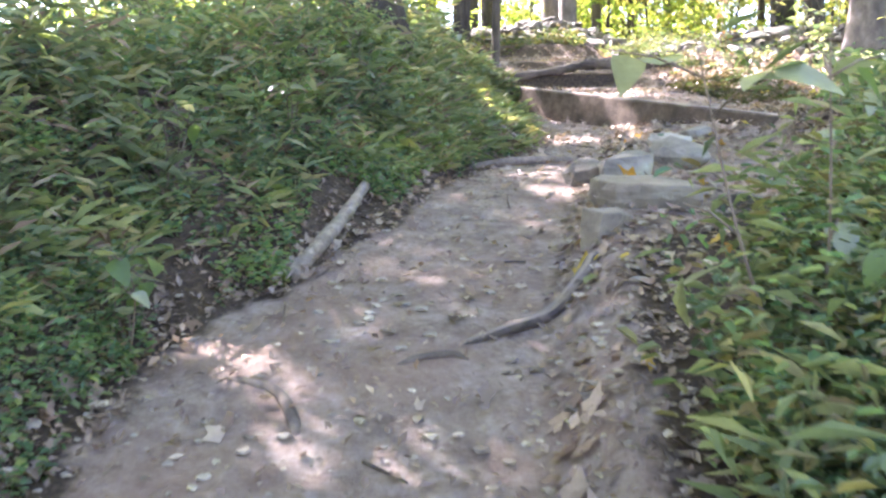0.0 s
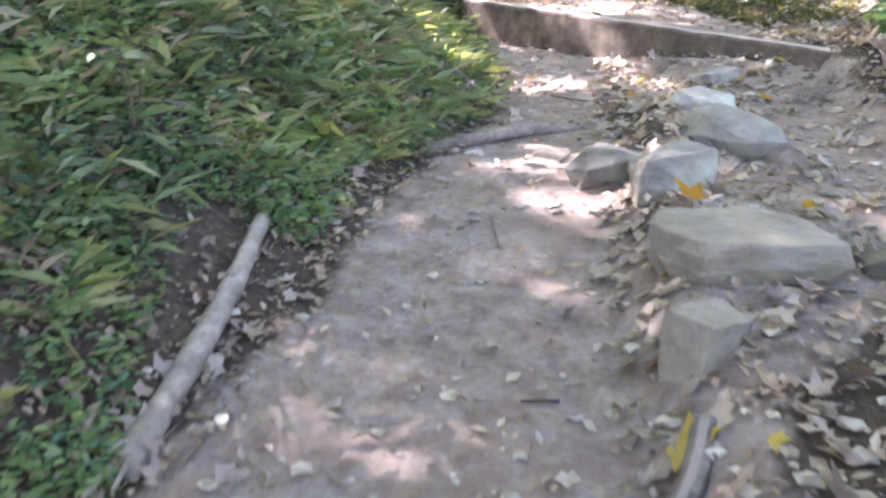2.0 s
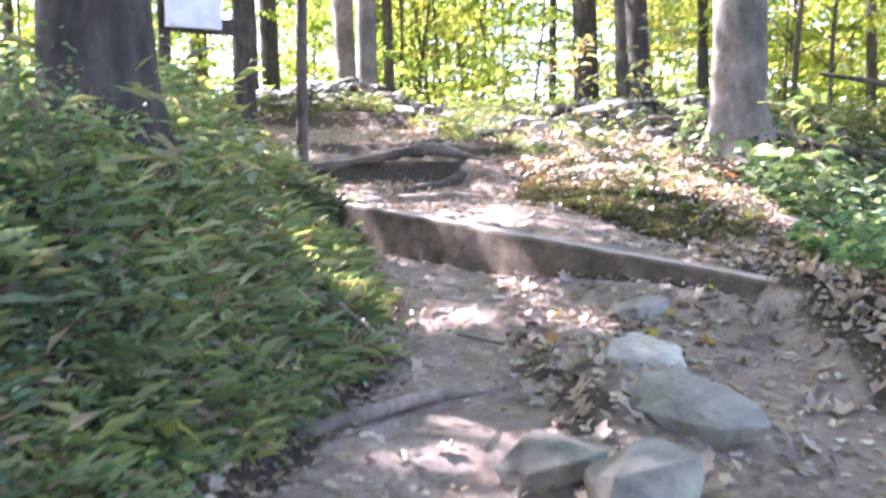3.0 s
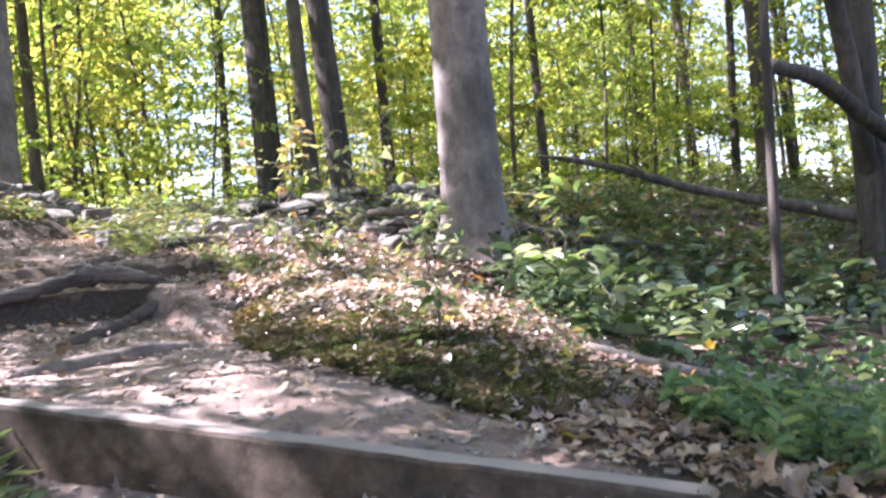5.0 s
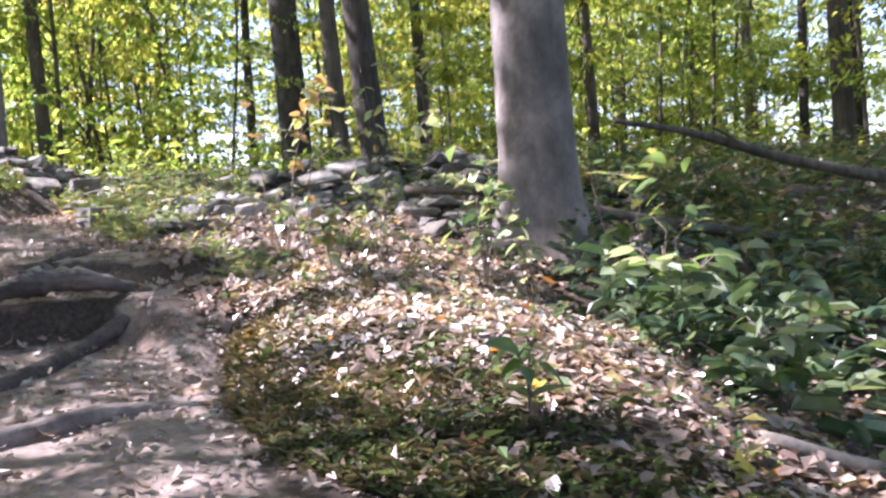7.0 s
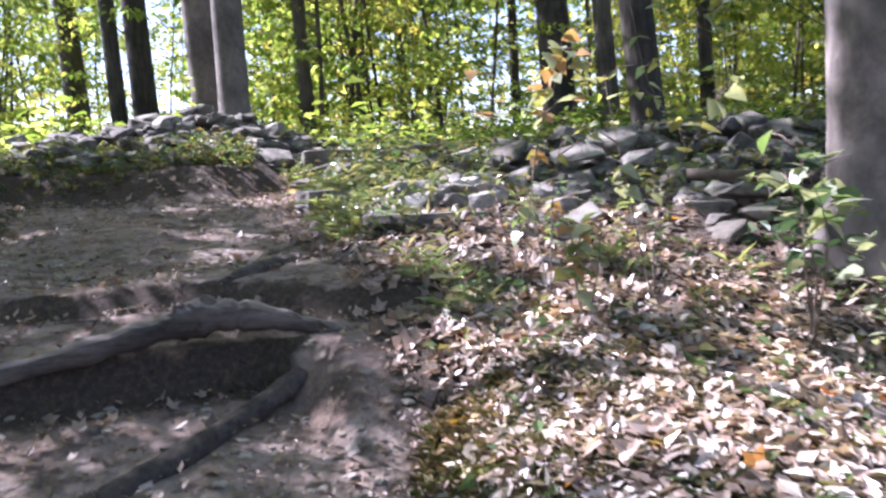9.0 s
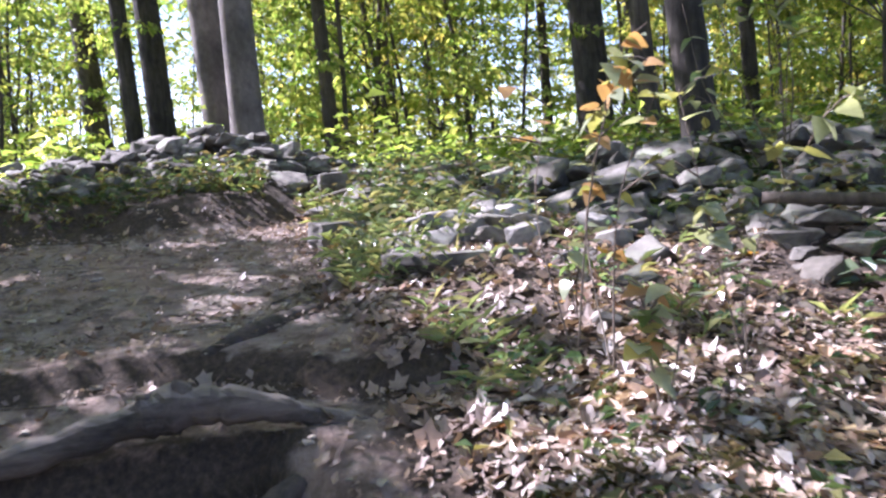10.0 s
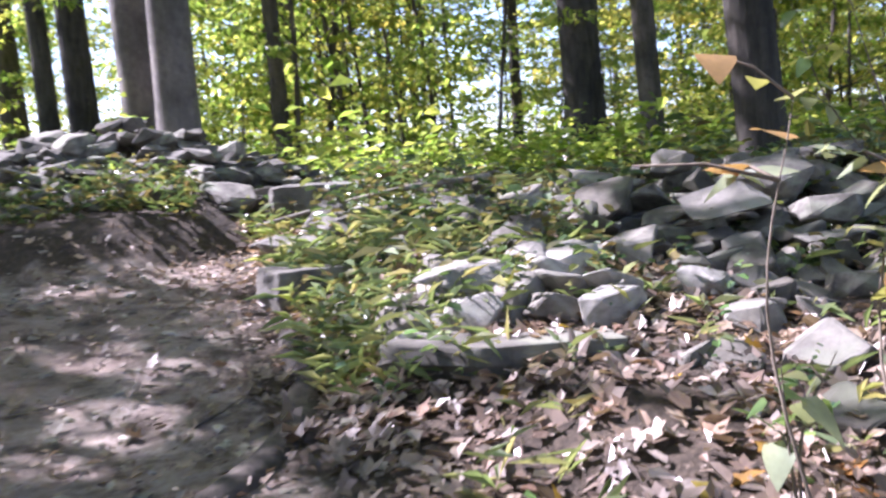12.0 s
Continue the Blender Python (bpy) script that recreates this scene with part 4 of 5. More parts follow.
limb("fallen_branch", "dead branch lying on the slope", "branch", [(3.3, 7.75, 0.03), (3.7, 7.45, 0.04), (4.2, 7.1, 0.05), (4.8, 6.6, 0.05)], 0.03, 0.045, STICK_BARK, on_ground=1)
limb("fallen_branch", "dead branch among the wall stones", "branch", [(4.6, 12.1, 0.18), (5.3, 11.6, 0.2), (6.2, 11.2, 0.2), (7.2, 10.6, 0.15)], 0.03, 0.05, BARK_MID, on_ground=1)
limb("fallen_stick", "thin dark stick lying beside the slab stone", "stick", [(1.05, 3.62, 0.02), (1.25, 3.72, 0.03), (1.45, 3.80, 0.02)], 0.012, 0.008, BARK_MID, 10, 6, on_ground=1)
limb("fallen_stick", "pale stick lying across the stones", "stick", [(2.6, 14.95, 0.12), (3.3, 14.6, 0.2), (3.9, 14.75, 0.22)], 0.012, 0.02, STICK_BARK, 12, 6, on_ground=1)

# ---- undergrowth ----


def herb_patch(name, label, n, where, seed, blade, tall, mat, width=0.3, per=9, rise=0.25, spread_=0.25, low=None, full=False, fold=0.08):
    """Many stems of leaves; where(rng, n) gives x, y."""
    rng = np.random.default_rng(seed)
    x, y = where(rng, n)
    z = height(x, y)
    clump = np.clip(0.5 + 0.4 * vnoise(x * 1.9, y * 1.9, seed) + 0.3 * vnoise(x * 5, y * 5, seed + 1), 0.05, 1.2)
    h = tall * (0.3 + 0.9 * rng.random(len(x))) * (0.2 + 1.15 * clump) * (low(x, y) if low else 1.0)
    lean = rng.normal(0, spread_, (len(x), 2))
    k = np.tile(np.arange(per) / per, (len(x), 1)) + rng.random((len(x), per)) / per
    px = x[:, None] + lean[:, :1] * h[:, None] * k
    py = y[:, None] + lean[:, 1:] * h[:, None] * k
    pz = z[:, None] + h[:, None] * (0.05 + 0.95 * k)
    pos = np.stack([px, py, pz], -1).reshape(-1, 3)
    a = rng.random(len(pos)) * 2 * np.pi
    out = np.stack([np.cos(a), np.sin(a), rng.normal(rise, 0.35, len(pos))], 1)
    v, f = leaf_cards(pos, out, blade * (0.45 + 1.1 * rng.random(len(pos))), width, rng, fold, 0.3, full)
    return tagged(new(name, fast_mesh(name, v, f, mat)), label, "undergrowth", kind="stuff")


def near_edge(x, y):
    return 0.12 + 0.88 * smooth(0.1, 1.6, np.interp(y, LEFT_Y, LEFT_X) - x)


def left_bank(rng, n):
    y = rng.uniform(-0.6, 9.6, n)
    x = np.interp(y, LEFT_Y, LEFT_X) - np.interp(y, (2, 4.4, 5.2, 6.2), (0.28, 0.26, 0.08, 0.02)) - np.abs(rng.normal(0, 1.0, n))
    keep = vnoise(x * 3.1, y * 3.1, 8) + 0.5 * vnoise(x * 7, y * 7, 9) > rng.uniform(-0.9, 0.2, n)
    return x[keep], y[keep]


def bank_foot(rng, n):
    y = rng.uniform(1.5, 5.4, n)
    x = np.interp(y, LEFT_Y, LEFT_X) + 0.02 - np.abs(rng.normal(0, 0.32, n))
    keep = (vnoise(x * 3.3, y * 3.3, 28) > rng.uniform(-0.7, 0.5, n)) & ~((x > -0.60) & (y > 3.4) & (y < 4.5))
    return x[keep], y[keep]


def right_bank(rng, n):
    y = rng.uniform(1.2, 3.3, n)
    x = np.maximum(np.interp(y, RIGHT_Y, RIGHT_X) + 0.10, 0.52 * (y - 0.85)) + np.abs(rng.normal(0, 0.5, n))
    return x, y


def right_slope(rng, n):
    y = rng.uniform(2.8, 6.8, n)
    x = 1.75 + np.abs(rng.normal(0, 0.9, n)) + 0.32 * np.maximum(0, y - 3.6)
    return x, y


def crest(rng, n):
    x = rng.uniform(-8, 10, n)
    y = 18.3 - 0.08 * x + np.abs(rng.normal(0, 1.6, n)) - 0.6
    return x, y


def beyond(rng, n):
    x, y = rng.uniform(-12, 30, n), rng.uniform(17, 40, n)
    return x, y


def wall_side(rng, n):
    t = rng.random(n)
    x, y = 2.8 + 5.5 * t + rng.normal(0, 0.5, n), 15.6 - 3.6 * t + rng.normal(0, 0.9, n)
    keep = x > np.interp(y, RIGHT_Y, RIGHT_X) + 0.35
    return x[keep], y[keep]


def path_corner(rng, n):
    y = rng.uniform(12.6, 15.4, n)
    x = np.interp(y, RIGHT_Y, RIGHT_X) + 0.08 + np.abs(rng.normal(0, 0.55, n))
    keep = vnoise(x * 2.7, y * 2.7, 31) > rng.uniform(-0.6, 0.4, n)
    return x[keep], y[keep]


def lower_slope(rng, n):
    x, y = 4.9 + rng.normal(0, 1.3, n), 8.6 + rng.normal(0, 1.5, n)
    keep = (x > 3.7 + 0.25 * (y - 8)) & (y > 5.0) & (rng.random(len(x)) < smooth(7.2, 8.8, y) + 0.25)
    return x[keep], y[keep]


def mound(rng, n):
    x, y = rng.uniform(2.0, 4.2, n), rng.uniform(7.2, 11.0, n)
    keep = x > np.interp(y, RIGHT_Y, RIGHT_X) + 0.05
    return x[keep], y[keep]


def lower_wood(rng, n):
    x, y = rng.uniform(6.0, 18, n), rng.uniform(3, 17, n)
    return x, y


def mound_flank(rng, n):
    y = rng.uniform(7.0, 10.2, n)
    x = np.interp(y, RIGHT_Y, RIGHT_X) + np.abs(rng.normal(0, 0.35, n))
    return x, y


def wood_floor(rng, n):
    x, y = rng.normal(1.0, 7.0, n), rng.uniform(-7, 22, n)
    xl, xr = np.interp(y, LEFT_Y, LEFT_X), np.interp(y, RIGHT_Y, RIGHT_X)
    keep = ((x < xl - 0.9) | (x > xr + 2.2)) & ((y < 14.6) | (np.abs(x - 1) > 5))
    return x[keep], y[keep]


def far_floor(rng, n):
    x, y = rng.normal(-5.5, 2.2, n), rng.uniform(-5, 13, n)
    keep = x < np.interp(y, LEFT_Y, LEFT_X) - 1.6
    return x[keep], y[keep]


def weedy_litter(rng, n):
    y = rng.uniform(10.7, 14.0, n)
    x = np.interp(y, RIGHT_Y, RIGHT_X) + 0.1 + np.abs(rng.normal(0, 0.8, n))
    keep = vnoise(x * 2.5, y * 2.5, 6) > rng.uniform(-0.5, 0.5, n)
    return x[keep], y[keep]


def left_ledge(rng, n):
    x, y = rng.uniform(-4.5, 2.3, n), rng.uniform(15.1, 16.3, n)
    return x, y


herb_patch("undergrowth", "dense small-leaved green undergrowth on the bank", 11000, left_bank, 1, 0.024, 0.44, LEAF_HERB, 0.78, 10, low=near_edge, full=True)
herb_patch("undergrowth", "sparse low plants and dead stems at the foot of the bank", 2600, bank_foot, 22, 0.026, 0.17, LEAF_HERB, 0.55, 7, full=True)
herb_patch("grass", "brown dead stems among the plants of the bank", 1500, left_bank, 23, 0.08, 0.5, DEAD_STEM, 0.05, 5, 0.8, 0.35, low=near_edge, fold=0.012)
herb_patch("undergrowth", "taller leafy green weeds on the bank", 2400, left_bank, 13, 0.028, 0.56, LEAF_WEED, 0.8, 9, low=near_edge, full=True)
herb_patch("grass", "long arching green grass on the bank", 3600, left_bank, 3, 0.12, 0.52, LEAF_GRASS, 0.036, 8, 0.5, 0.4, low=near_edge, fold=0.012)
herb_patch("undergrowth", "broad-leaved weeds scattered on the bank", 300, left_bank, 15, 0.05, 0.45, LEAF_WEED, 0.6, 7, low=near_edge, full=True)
herb_patch("undergrowth", "green leafy undergrowth at the path's edge", 620, right_bank, 2, 0.036, 0.72, LEAF_HERB, 0.42, 10, spread_=0.2, full=True)
# a darker leaf colour stands in for shade among these plants
herb_patch("undergrowth", "leafy stems at the path's edge, in a darker colour as if shaded", 1300, right_bank, 24, 0.042, 0.62, LEAF_SAPLING, 0.45, 9, full=True)
herb_patch("grass", "long green grass at the path's edge", 420, right_bank, 14, 0.12, 0.65, LEAF_GRASS, 0.075, 8, 0.5, 0.4, fold=0.012)
herb_patch("undergrowth", "green leafy plants on the stony slope", 900, right_slope, 4, 0.055, 0.34, LEAF_WEED, 0.5, 9, full=True)
herb_patch("undergrowth", "low green plants along the crest", 2600, crest, 5, 0.10, 0.55, LEAF_CANOPY, 0.5, 8)
herb_patch("undergrowth", "low green plants on the floor of the wood", 5200, beyond, 6, 0.16, 0.9, LEAF_CANOPY, 0.55, 8)
herb_patch("undergrowth", "small green plants among the wall stones", 2700, wall_side, 7, 0.055, 0.28, LEAF_SAPLING, 0.55, 7, full=True)
herb_patch("undergrowth", "dull green weeds growing between the low stones", 380, path_corner, 25, 0.045, 0.2, LEAF_SAPLING, 0.5, 8, full=True)
herb_patch("grass", "tufts of grass growing between the low stones", 260, path_corner, 26, 0.12, 0.2, LEAF_GRASS, 0.05, 6, 0.6, 0.45, fold=0.012)
herb_patch("undergrowth", "broad-leaved green plants on the lower slope", 470, lower_slope, 8, 0.125, 0.42, LEAF_SLOPE_SHADED, 0.45, 6, full=True)
herb_patch("undergrowth", "sparse seedlings on the mossy mound", 260, mound, 9, 0.05, 0.10, LEAF_SAPLING, 0.5, 5)
herb_patch("undergrowth", "dry grass and small plants on the earth bank", 1400, left_ledge, 10, 0.06, 0.18, LEAF_SAPLING, 0.3, 7)
herb_patch("undergrowth", "green plants on the lower woodland floor", 2600, lower_wood, 11, 0.12, 0.5, LEAF_SAPLING, 0.5, 8)
herb_patch("moss", "moss and short grass on the shady flank of the mound", 3800, mound_flank, 12, 0.03, 0.035, MOSS, 0.5, 4, 0.6)
herb_patch("undergrowth", "scattered green plants on the floor of the wood", 1500, far_floor, 20, 0.07, 0.4, LEAF_HERB, 0.5, 8)
herb_patch("grass", "short dull green and brown grass on the flank of the mound", 1500, mound_flank, 17, 0.045, 0.055, TURF, 0.16, 6, 0.7, 0.5)
herb_patch("undergrowth", "low yellow-green weeds among the fallen leaves", 230, weedy_litter, 18, 0.036, 0.17, LEAF_WEED, 0.5, 8, full=True)
herb_patch("grass", "sparse dry grass among the fallen leaves", 300, weedy_litter, 19, 0.10, 0.16, LEAF_GRASS, 0.09, 6, 0.6, 0.5, fold=0.012)

# ---- leaf litter ----


def flat_only(x, y):
    """Nothing loose lies on the steep cut faces."""
    e = 0.03
    sx, sy = (height(x + e, y) - height(x - e, y)) / (2 * e), (height(x, y + e) - height(x, y - e)) / (2 * e)
    keep = sx * sx + sy * sy < 1.0
    return x[keep], y[keep]


def litter(name, label, n, where, seed, size, mat, full=False):
    rng = np.random.default_rng(seed)
    x, y = flat_only(*where(rng, n))
    n = len(x)
    a = rng.random(n) * 2 * np.pi
    e = 0.02
    sx, sy = (height(x + e, y) - height(x - e, y)) / (2 * e), (height(x, y + e) - height(x, y - e)) / (2 * e)
    out = np.stack([np.cos(a), np.sin(a), sx * np.cos(a) + sy * np.sin(a) + rng.normal(0.05, 0.22, n)], 1)
    pos = np.stack([x, y, height(x, y) + 0.006 + 0.02 * rng.random(n)], 1)
    v, f = leaf_cards(pos, out, size * (0.35 + 1.3 * rng.random(n) ** 1.5), 0.62, rng, 0.2, -0.2, full)
    return tagged(new(name, fast_mesh(name, v, f, mat)), label, "leaf litter", kind="stuff")


def lobed_litter(name, label, n, where, seed, size, mat):
    """Larger lobed leaves lying curled on the ground."""
    rng = np.random.default_rng(seed)
    x, y = flat_only(*where(rng, n))
    n = len(x)
    ang = np.linspace(0, 2 * np.pi, 10, endpoint=False)
    rad = np.array([1.0, 0.55, 0.9, 0.5, 0.62, 0.28, 0.62, 0.5, 0.9, 0.55])
    turn = rng.random((n, 1)) * 2 * np.pi
    r = size * (0.35 + 0.45 * rng.random((n, 1))) * rad * (0.8 + 0.4 * rng.random((n, 10)))
    px, py = x[:, None] + r * np.cos(ang + turn), y[:, None] + r * np.sin(ang + turn)
    tilt = rng.normal(0, 0.35, (n, 2))
    g = height(x, y)[:, None]
    e = 0.02
    sx, sy = (height(x + e, y) - height(x - e, y)) / (2 * e), (height(x, y + e) - height(x, y - e)) / (2 * e)
    dx, dy = px - x[:, None], py - y[:, None]
    pz = g + 0.018 + dx * (sx[:, None] + tilt[:, :1]) + dy * (sy[:, None] + tilt[:, 1:]) + (r * r / size) * rng.uniform(-0.3, 0.9, (n, 1))
    rim = np.stack([px, py, pz], -1)
    mid = np.stack([x, y, g[:, 0] + 0.016], -1)[:, None]
    v = np.concatenate([mid, rim], 1).reshape(-1, 3)
    i = np.arange(n)[:, None, None] * 11
    k = np.arange(10)
    f = (i + np.stack([np.zeros(10, int), 1 + k, 1 + (k + 1) % 10], -1)[None]).reshape(-1, 3)
    return tagged(new(name, fast_mesh(name, v, f, mat)), label, "leaf litter", kind="stuff")


def litter_right(rng, n):
    y = rng.uniform(5.0, 15.5, n)
    x = np.interp(y, RIGHT_Y, RIGHT_X) + 0.04 + np.abs(rng.normal(0, 1.6, n))
    g = x - np.interp(y, RIGHT_Y, RIGHT_X)      # thinned on the turf of the mound's flank, elsewhere so dark soil imitates shade
    keep = (rng.random(n) > 0.8 * smooth(1.3, 1.9, g) * smooth(11.0, 11.6, y)) & (rng.random(n) > 0.6 * smooth(1.5, 2.2, g) * smooth(9.8, 9.0, y)) & (rng.random(n) > 0.6 * smooth(1.0, 0.6, g) * smooth(10.5, 10.9, y) * smooth(12.6, 12.0, y)) & (rng.random(n) > 0.62 * smooth(0.95, 0.55, g) * smooth(7.0, 7.3, y) * smooth(9.3, 8.6, y))
    return x[keep], y[keep]


def mound_top(rng, n):
    x, y = rng.uniform(2.35, 4.3, n), 9.75 + rng.normal(0, 0.62, n)
    keep = (x > np.interp(y, RIGHT_Y, RIGHT_X) + 0.12) & (y > 8.5) & (y < 11.1)
    return x[keep], y[keep]


def litter_shoulder(rng, n):
    y = rng.uniform(1.5, 7.0, n)
    x = np.interp(y, GULLY_Y, GULLY_X) + 0.02 + np.abs(rng.normal(0, 0.8, n))
    return x, y


def litter_path(rng, n):
    y = rng.uniform(1.5, 15, n)
    xl, xr = np.interp(y, LEFT_Y, LEFT_X), np.interp(y, RIGHT_Y, RIGHT_X)
    u = rng.beta(0.6, 0.6, n)
    return xl - 0.1 + (xr - xl + 0.2) * u, y


def upper_edge(rng, n):
    y = rng.uniform(10.6, 13.0, n)
    return np.interp(y, RIGHT_Y, RIGHT_X) - 0.15 + np.abs(rng.normal(0, 0.5, n)), y


def litter_upper(rng, n):
    y = rng.uniform(9.4, 14.9, n)
    xl, xr = np.interp(y, LEFT_Y, LEFT_X), np.interp(y, RIGHT_Y, RIGHT_X)
    return xl + (xr - xl) * rng.beta(1.1, 0.7, n), y


def litter_left(rng, n):
    y = rng.uniform(1.5, 9, n)
    return np.interp(y, LEFT_Y, LEFT_X) + 0.12 - np.abs(rng.normal(0, 0.6, n)), y


litter("leaf_litter", "brown and tan fallen leaves beside the path", 18000, litter_right, 21, 0.046, LITTER)
litter("leaf_litter", "leaves thick on top of the mound, pale to paint a sun patch", 5200, mound_top, 38, 0.05, LITTER_SUNLIT)
litter("leaf_litter", "curled oval leaves fallen beside the path", 13000, litter_right, 36, 0.044, LITTER, True)
litter("leaf_litter", "old brown leaves covering the floor of the wood", 26000, wood_floor, 35, 0.085, LITTER_DULL)
litter("leaf_litter", "brown fallen leaves on the stony shoulder", 2600, litter_shoulder, 22, 0.036, LITTER_DULL)
litter("leaf_litter", "scattered dry leaves on the trodden path", 9000, litter_path, 23, 0.03, LITTER_DULL)
litter("leaf_litter", "broken brown leaf bits trodden into the upper path", 3200, litter_upper, 33, 0.026, LITTER_BROWN)
lobed_litter("leaf_litter", "brown leaves lying flat on the upper path", 300, litter_upper, 34, 0.055, LITTER_BROWN)
lobed_litter("leaf_litter", "large dry brown leaves at the edge of the upper path", 420, upper_edge, 37, 0.075, LITTER_BROWN)
litter("leaf_litter", "dry leaves at the foot of the bank", 6500, litter_left, 24, 0.034, LITTER_BROWN)
lobed_litter("leaf_litter", "lobed brown leaves lying on the litter", 2600, litter_right, 26, 0.07, LITTER)
lobed_litter("leaf_litter", "lobed brown leaves lying on the path and its shoulder", 500, litter_shoulder, 27, 0.07, LITTER_DULL)
lobed_litter("leaf_litter", "yellow and orange fallen leaves", 240, litter_right, 25, 0.085, LEAF_AUTUMN)
lobed_litter("leaf_litter", "yellow and orange leaves fallen by the stones", 22, litter_shoulder, 28, 0.08, LEAF_AUTUMN)
lobed_litter("leaf_litter", "lobed dry leaves scattered on the trodden earth", 420, litter_path, 29, 0.06, LITTER_DULL)


# ---- pebbles and twigs ----


def pebbles(n, where, seed, size):
    rng = np.random.default_rng(seed)
    x, y = flat_only(*where(rng, n))
    n = len(x)
    base = np.array([(1, 0, 0), (0, 1, 0), (-1, 0, 0), (0, -1, 0), (0.6, 0.6, 0.6), (-0.6, 0.6, 0.55), (-0.6, -0.6, 0.6), (0.6, -0.6, 0.5)], float)
    tri = np.array([(0, 1, 4), (1, 2, 5), (2, 3, 6), (3, 0, 7), (4, 1, 5), (5, 2, 6), (6, 3, 7), (7, 0, 4), (4, 5, 6), (4, 6, 7)])
    r = size * (0.35 + rng.random((n, 1, 1)) ** 2 * 1.4)
    a = rng.random(n) * 2 * np.pi
    c, s_ = np.cos(a)[:, None], np.sin(a)[:, None]
    p = base[None] * (0.75 + 0.5 * rng.random((n, 8, 1))) * r
    q = np.stack([p[..., 0] * c * 1.3 - p[..., 1] * s_, p[..., 0] * s_ * 1.3 + p[..., 1] * c, p[..., 2] * 0.8], -1)
    v = q + np.stack([x, y, height(x, y) + 0.001], -1)[:, None]
    f = (np.arange(n)[:, None, None] * 8 + tri[None]).reshape(-1, 3)
    me = fast_mesh("pebbles", v.reshape(-1, 3), f, STONE_WARM)
    return tagged(new("pebbles", me), "small stones trodden into the path", "pebbles", kind="stuff")


pebbles(2600, litter_path, 31, 0.014)
pebbles(700, litter_shoulder, 32, 0.018)


def twigs(n, where, seed):
    r = random.Random(seed)
    x, y = where(np.random.default_rng(seed), n)
    for i in range(len(x)):
        a, ln = r.uniform(0, 2 * math.pi), r.uniform(0.08, 0.3)
        px, py = float(x[i]), float(y[i])
        ctrl = [(px + u * ln * math.cos(a) + r.uniform(-0.01, 0.01), py + u * ln * math.sin(a), 0.008) for u in (-0.5, 0, 0.5)]
        limb("twig", "thin dry twig lying on the ground", "twig", ctrl, 0.005, 0.003, (TWIG, BARK_MID)[i % 2], 6, 5, 0.1, i, 1, "twigs on the ground")


TWIG = bark_material("twig_bark", (0.13, 0.10, 0.075), (0.26, 0.21, 0.16), 30, 0.004)
twigs(30, litter_path, 41)
twigs(40, litter_right, 42)
twigs(16, litter_left, 43)

# ---- young shrubs with broad leaves ----


def leaf_mesh(name, mat, length, width, heart=0.0):
    """One broad leaf with a bent midrib, pointing along +x."""
    rows, v, f = 7, [], []
    for i in range(rows):
        t = i / (rows - 1)
        w = width / 2 * math.sin(math.pi * min(1, t ** (0.75 - 0.25 * heart))) ** 0.8 if 0 < t < 1 else 0.001
        x, z = t * length, -0.25 * length * t * t
        v += [(x - 0.1 * heart * w, w, z + 0.12 * w), (x, 0, z), (x - 0.1 * heart * w, -w, z + 0.12 * w)]
    for i in range(rows - 1):
        a = i * 3
        f += [(a, a + 1, a + 4, a + 3), (a + 1, a + 2, a + 5, a + 4)]
    return mesh_from(name, v, f, mat)


LEAF_GREEN = leaf_material("broad_green_leaf", [(0.10, 0.17, 0.06), (0.13, 0.20, 0.07)], 0.45, 0.3)
LEAF_PALE = leaf_material("broad_pale_leaf", [(0.27, 0.32, 0.20), (0.36, 0.39, 0.27)], 0.35, 0.2)
LEAF_YELLOW = leaf_material("broad_yellow_leaf", [(0.34, 0.34, 0.12), (0.30, 0.31, 0.11)], 0.4, 0.3)
LEAF_ORANGE = leaf_material("broad_orange_leaf", [(0.40, 0.21, 0.09), (0.40, 0.27, 0.12)], 0.3, 0.4)
SHAPES = {(m.name, h): leaf_mesh("leaf", m, 0.085, 0.062 if h else 0.046, h) for m in (LEAF_GREEN, LEAF_PALE, LEAF_YELLOW, LEAF_ORANGE) for h in (0, 1)}


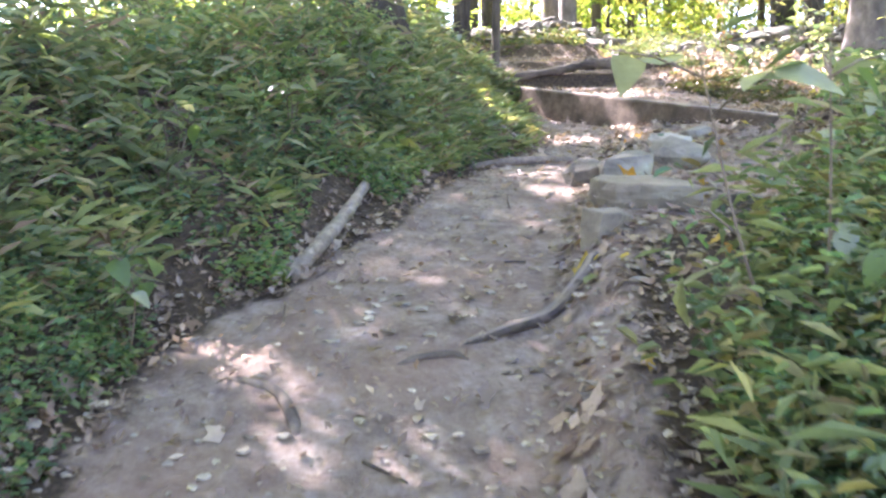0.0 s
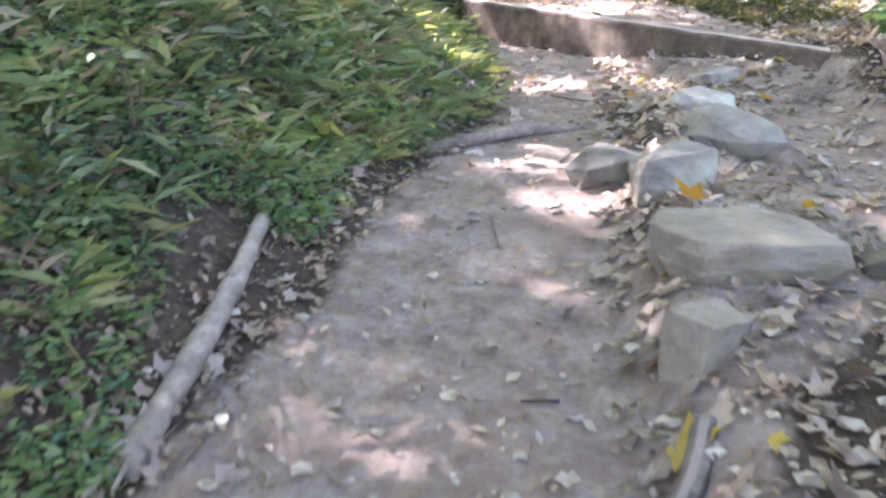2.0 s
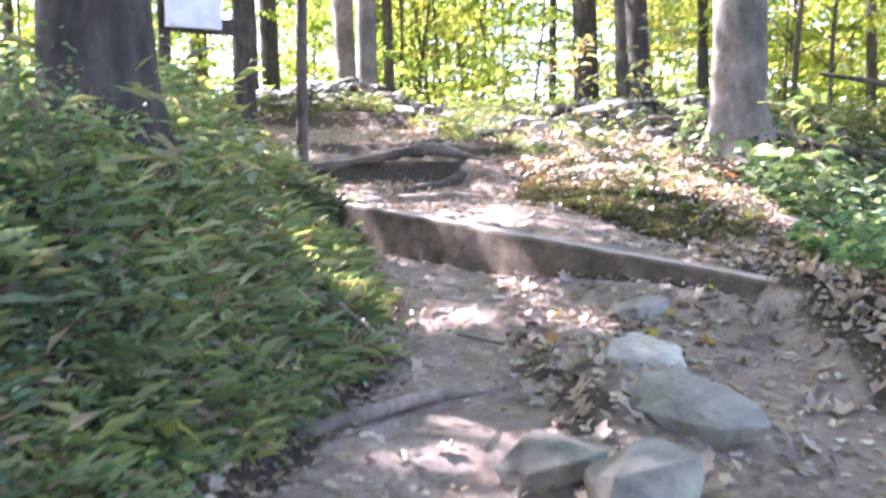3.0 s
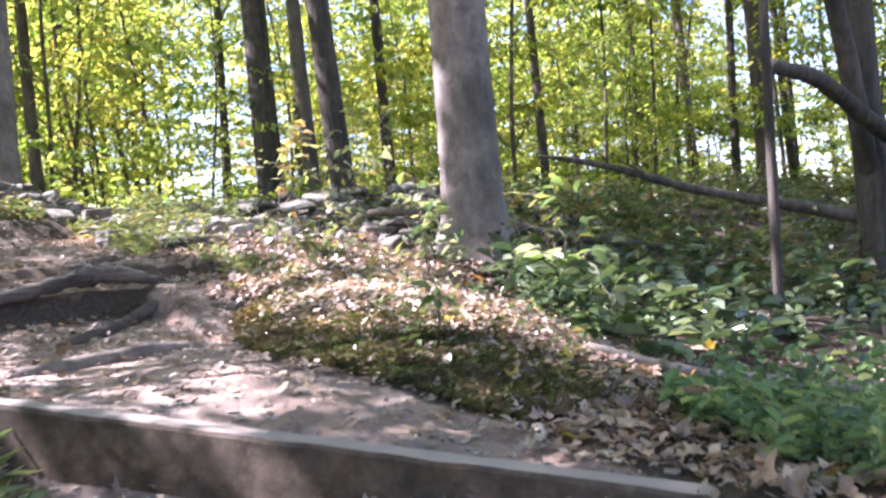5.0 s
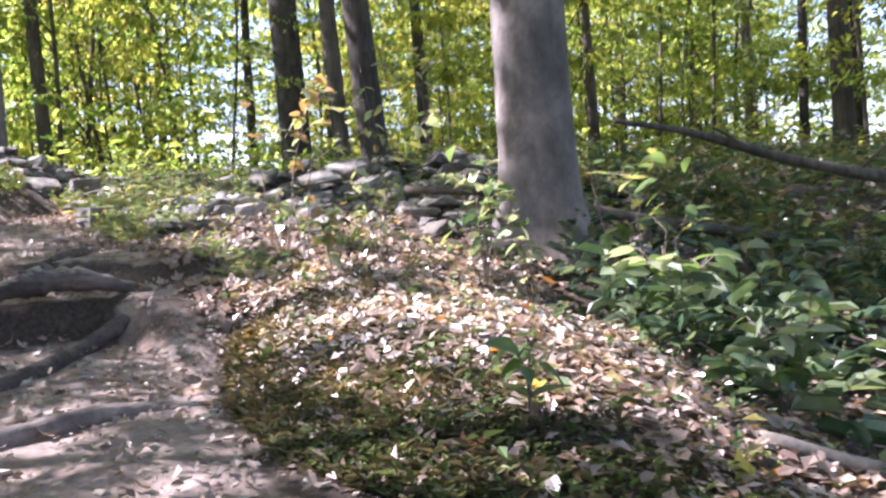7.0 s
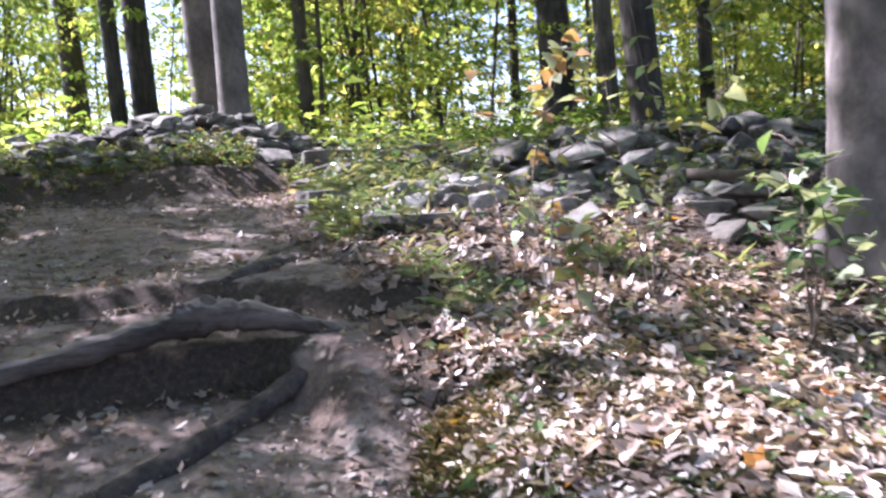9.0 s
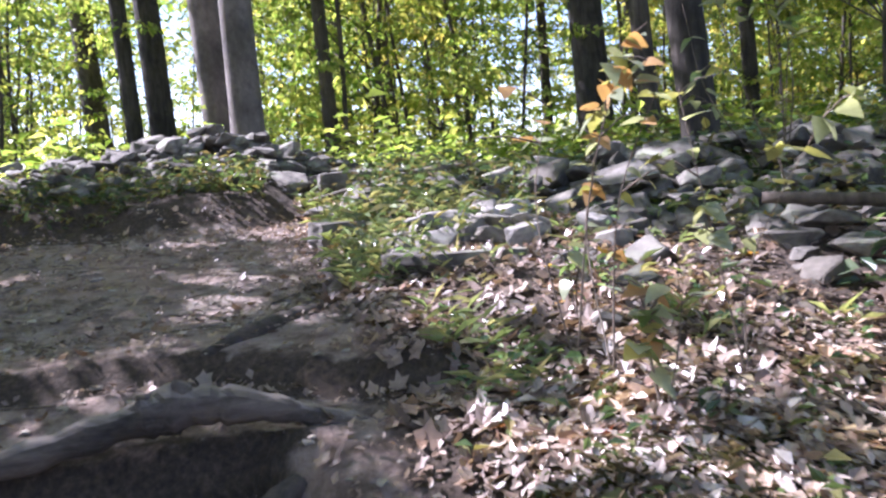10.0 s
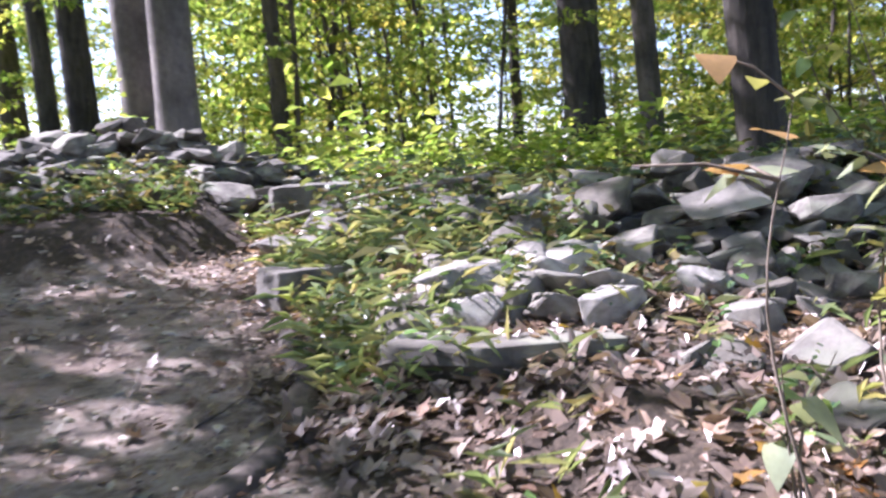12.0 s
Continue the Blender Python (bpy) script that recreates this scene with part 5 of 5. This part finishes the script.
def shrub(name, label, x, y, tall, stems, leaves, mats, seed, heart=1, size=1.0, lean=(0, 0), low=0.25, group="young shrubs"):
    """Thin stems from one foot, with single broad leaves on short side twigs."""
    r = random.Random(seed)
    z = ground_z(x, y)
    e = empty(name, pose(x, y, z), label, "shrub", group)
    tips, stalks = [], []
    for k in range(stems):
        a = r.uniform(0, 2 * math.pi)
        out = r.uniform(0.08, 0.38) * tall
        bend = r.uniform(0.1, 0.9)
        ctrl = [(0, 0, -0.03), (out * bend * math.cos(a + 0.5) + lean[0] * 0.4, out * bend * math.sin(a + 0.5) + lean[1] * 0.4, tall * r.uniform(0.38, 0.55)),
                (out * math.cos(a) + lean[0], out * math.sin(a) + lean[1], tall * r.uniform(0.75, 1.0))]
        pts = curve_points(ctrl, 12)
        pieces = [tube(pts, [0.005 * size * (1 - 0.07 * i) for i in range(12)], 5, 0.05, seed + k)]
        for j in range(3):
            p = pts[r.randrange(5, 12)]
            b = r.uniform(0, 2 * math.pi)
            q = p + Vector((math.cos(b), math.sin(b), r.uniform(0.1, 0.6))) * r.uniform(0.1, 0.28) * min(1.0, tall)
            pieces.append(tube([p, p.lerp(q, 0.5) + Vector((0, 0, 0.015)), q], [0.004, 0.003, 0.0015], 4, 0, seed))
            tips += [(p.lerp(q, u), k) for u in (0.45, 0.75, 1.0)]
        tips += [(p, k) for p in pts if p.z > low * tall]
        stalks.append(part("stem", mesh_from("stem", *merge(pieces), TWIG), e))
    for k in range(leaves):
        p, on = tips[r.randrange(len(tips))]
        m = mats[r.randrange(len(mats))]
        ob = part("leaf", SHAPES[(m.name, heart)], stalks[on])
        sc = size * r.uniform(0.65, 1.35)
        ob.matrix_basis = pose(p.x, p.y, p.z, r.uniform(-35, 35), r.uniform(-30, 45), r.uniform(0, 360)) @ Matrix.Scale(sc, 4)
    return e


shrub("young_shrub", "slender shrub with pale heart-shaped leaves beside the path", 3.15, 10.75, 1.25, 2, 46, (LEAF_PALE, LEAF_PALE, LEAF_PALE, LEAF_YELLOW, LEAF_ORANGE), 1, 1, 0.85)
shrub("young_shrub", "slender shrub with pale and yellow leaves on the litter", 3.55, 10.6, 0.95, 2, 36, (LEAF_PALE, LEAF_PALE, LEAF_YELLOW), 2, 1, 0.9)
shrub("young_shrub", "leaning shrub with yellow and orange leaves beside the path", 3.1, 10.95, 1.12, 2, 30, (LEAF_ORANGE, LEAF_YELLOW, LEAF_PALE), 21, 1, 0.9, (-0.14, -0.12), 0.7)
shrub("young_shrub", "small plant with yellow and orange leaves", 3.15, 10.4, 0.40, 3, 26, (LEAF_YELLOW, LEAF_PALE, LEAF_ORANGE, LEAF_GREEN), 3)
shrub("young_shrub", "small green seedling with a few broad leaves", 3.25, 11.3, 0.42, 2, 14, (LEAF_PALE, LEAF_GREEN), 4)
shrub("young_shrub", "leafy shrub with pale leaves beyond the litter", 4.0, 10.2, 0.8, 4, 50, (LEAF_PALE, LEAF_GREEN), 5, 1, 1.15)
shrub("young_shrub", "leafy green shrub at the foot of the grey tree", 5.0, 9.9, 1.15, 5, 60, (LEAF_GREEN, LEAF_GREEN, LEAF_YELLOW), 6, 0, 1.4)
shrub("young_shrub", "green shrub with long pale leaves on the slope", 4.4, 9.1, 0.6, 4, 40, (LEAF_PALE, LEAF_GREEN), 7, 0, 1.7)
shrub("young_shrub", "green shrub with long pale leaves on the slope", 4.0, 8.2, 0.5, 4, 34, (LEAF_PALE, LEAF_GREEN, LEAF_GREEN), 8, 0, 1.3)
shrub("young_shrub", "bright green seedling on the sunlit mound", 2.62, 8.0, 0.32, 2, 10, (LEAF_GREEN,), 9, 1, 1.3)
shrub("young_shrub", "pale-leaved seedling in front of the grey tree", 4.1, 9.9, 0.55, 3, 26, (LEAF_PALE,), 10)
shrub("young_shrub", "leafy sapling growing on the ruined wall", 5.6, 13.4, 1.6, 5, 60, (LEAF_GREEN, LEAF_PALE, LEAF_YELLOW), 11, 1, 1.2)
shrub("young_shrub", "green shrub with broad leaves at the path's edge", 1.25, 2.0, 0.7, 4, 46, (LEAF_GREEN,), 12, 0, 0.95)
shrub("young_shrub", "green shrub with broad pale leaves at the path's edge", 1.42, 2.45, 0.8, 4, 46, (LEAF_GREEN, LEAF_PALE), 13, 1, 0.9)
shrub("young_shrub", "tall seedling with a few very broad pale leaves", 0.92, 2.3, 0.98, 2, 10, (LEAF_PALE, LEAF_PALE, LEAF_GREEN), 17, 1, 1.5, (0, 0), 0.85)
shrub("young_shrub", "low green plant with broad leaves on the bank", -0.2, 5.05, 0.2, 2, 9, (LEAF_GREEN, LEAF_YELLOW), 14, 1, 1.1)
shrub("young_shrub", "green plant with narrow leaves on the stony slope", 1.95, 4.0, 0.7, 4, 40, (LEAF_GREEN, LEAF_PALE), 15, 0, 1.4)
shrub("young_shrub", "green plant with narrow leaves on the stony slope", 2.35, 5.2, 0.55, 4, 36, (LEAF_GREEN, LEAF_YELLOW), 16, 0, 1.4)
for i, (x, y, h) in enumerate(((-0.75, 4.6, 0.35), (-0.45, 5.5, 0.4), (-1.1, 3.7, 0.4), (-0.2, 6.0, 0.35), (-1.5, 5.0, 0.5), (-1.0, 2.9, 0.35), (0.05, 6.9, 0.45), (-0.9, 6.1, 0.5))):
    shrub("young_shrub", "low weed with broad soft leaves on the bank", x, y, h, 3, 22, (LEAF_GREEN, LEAF_GREEN, LEAF_PALE), 60 + i, i % 2, 0.9, group="weeds on the bank")
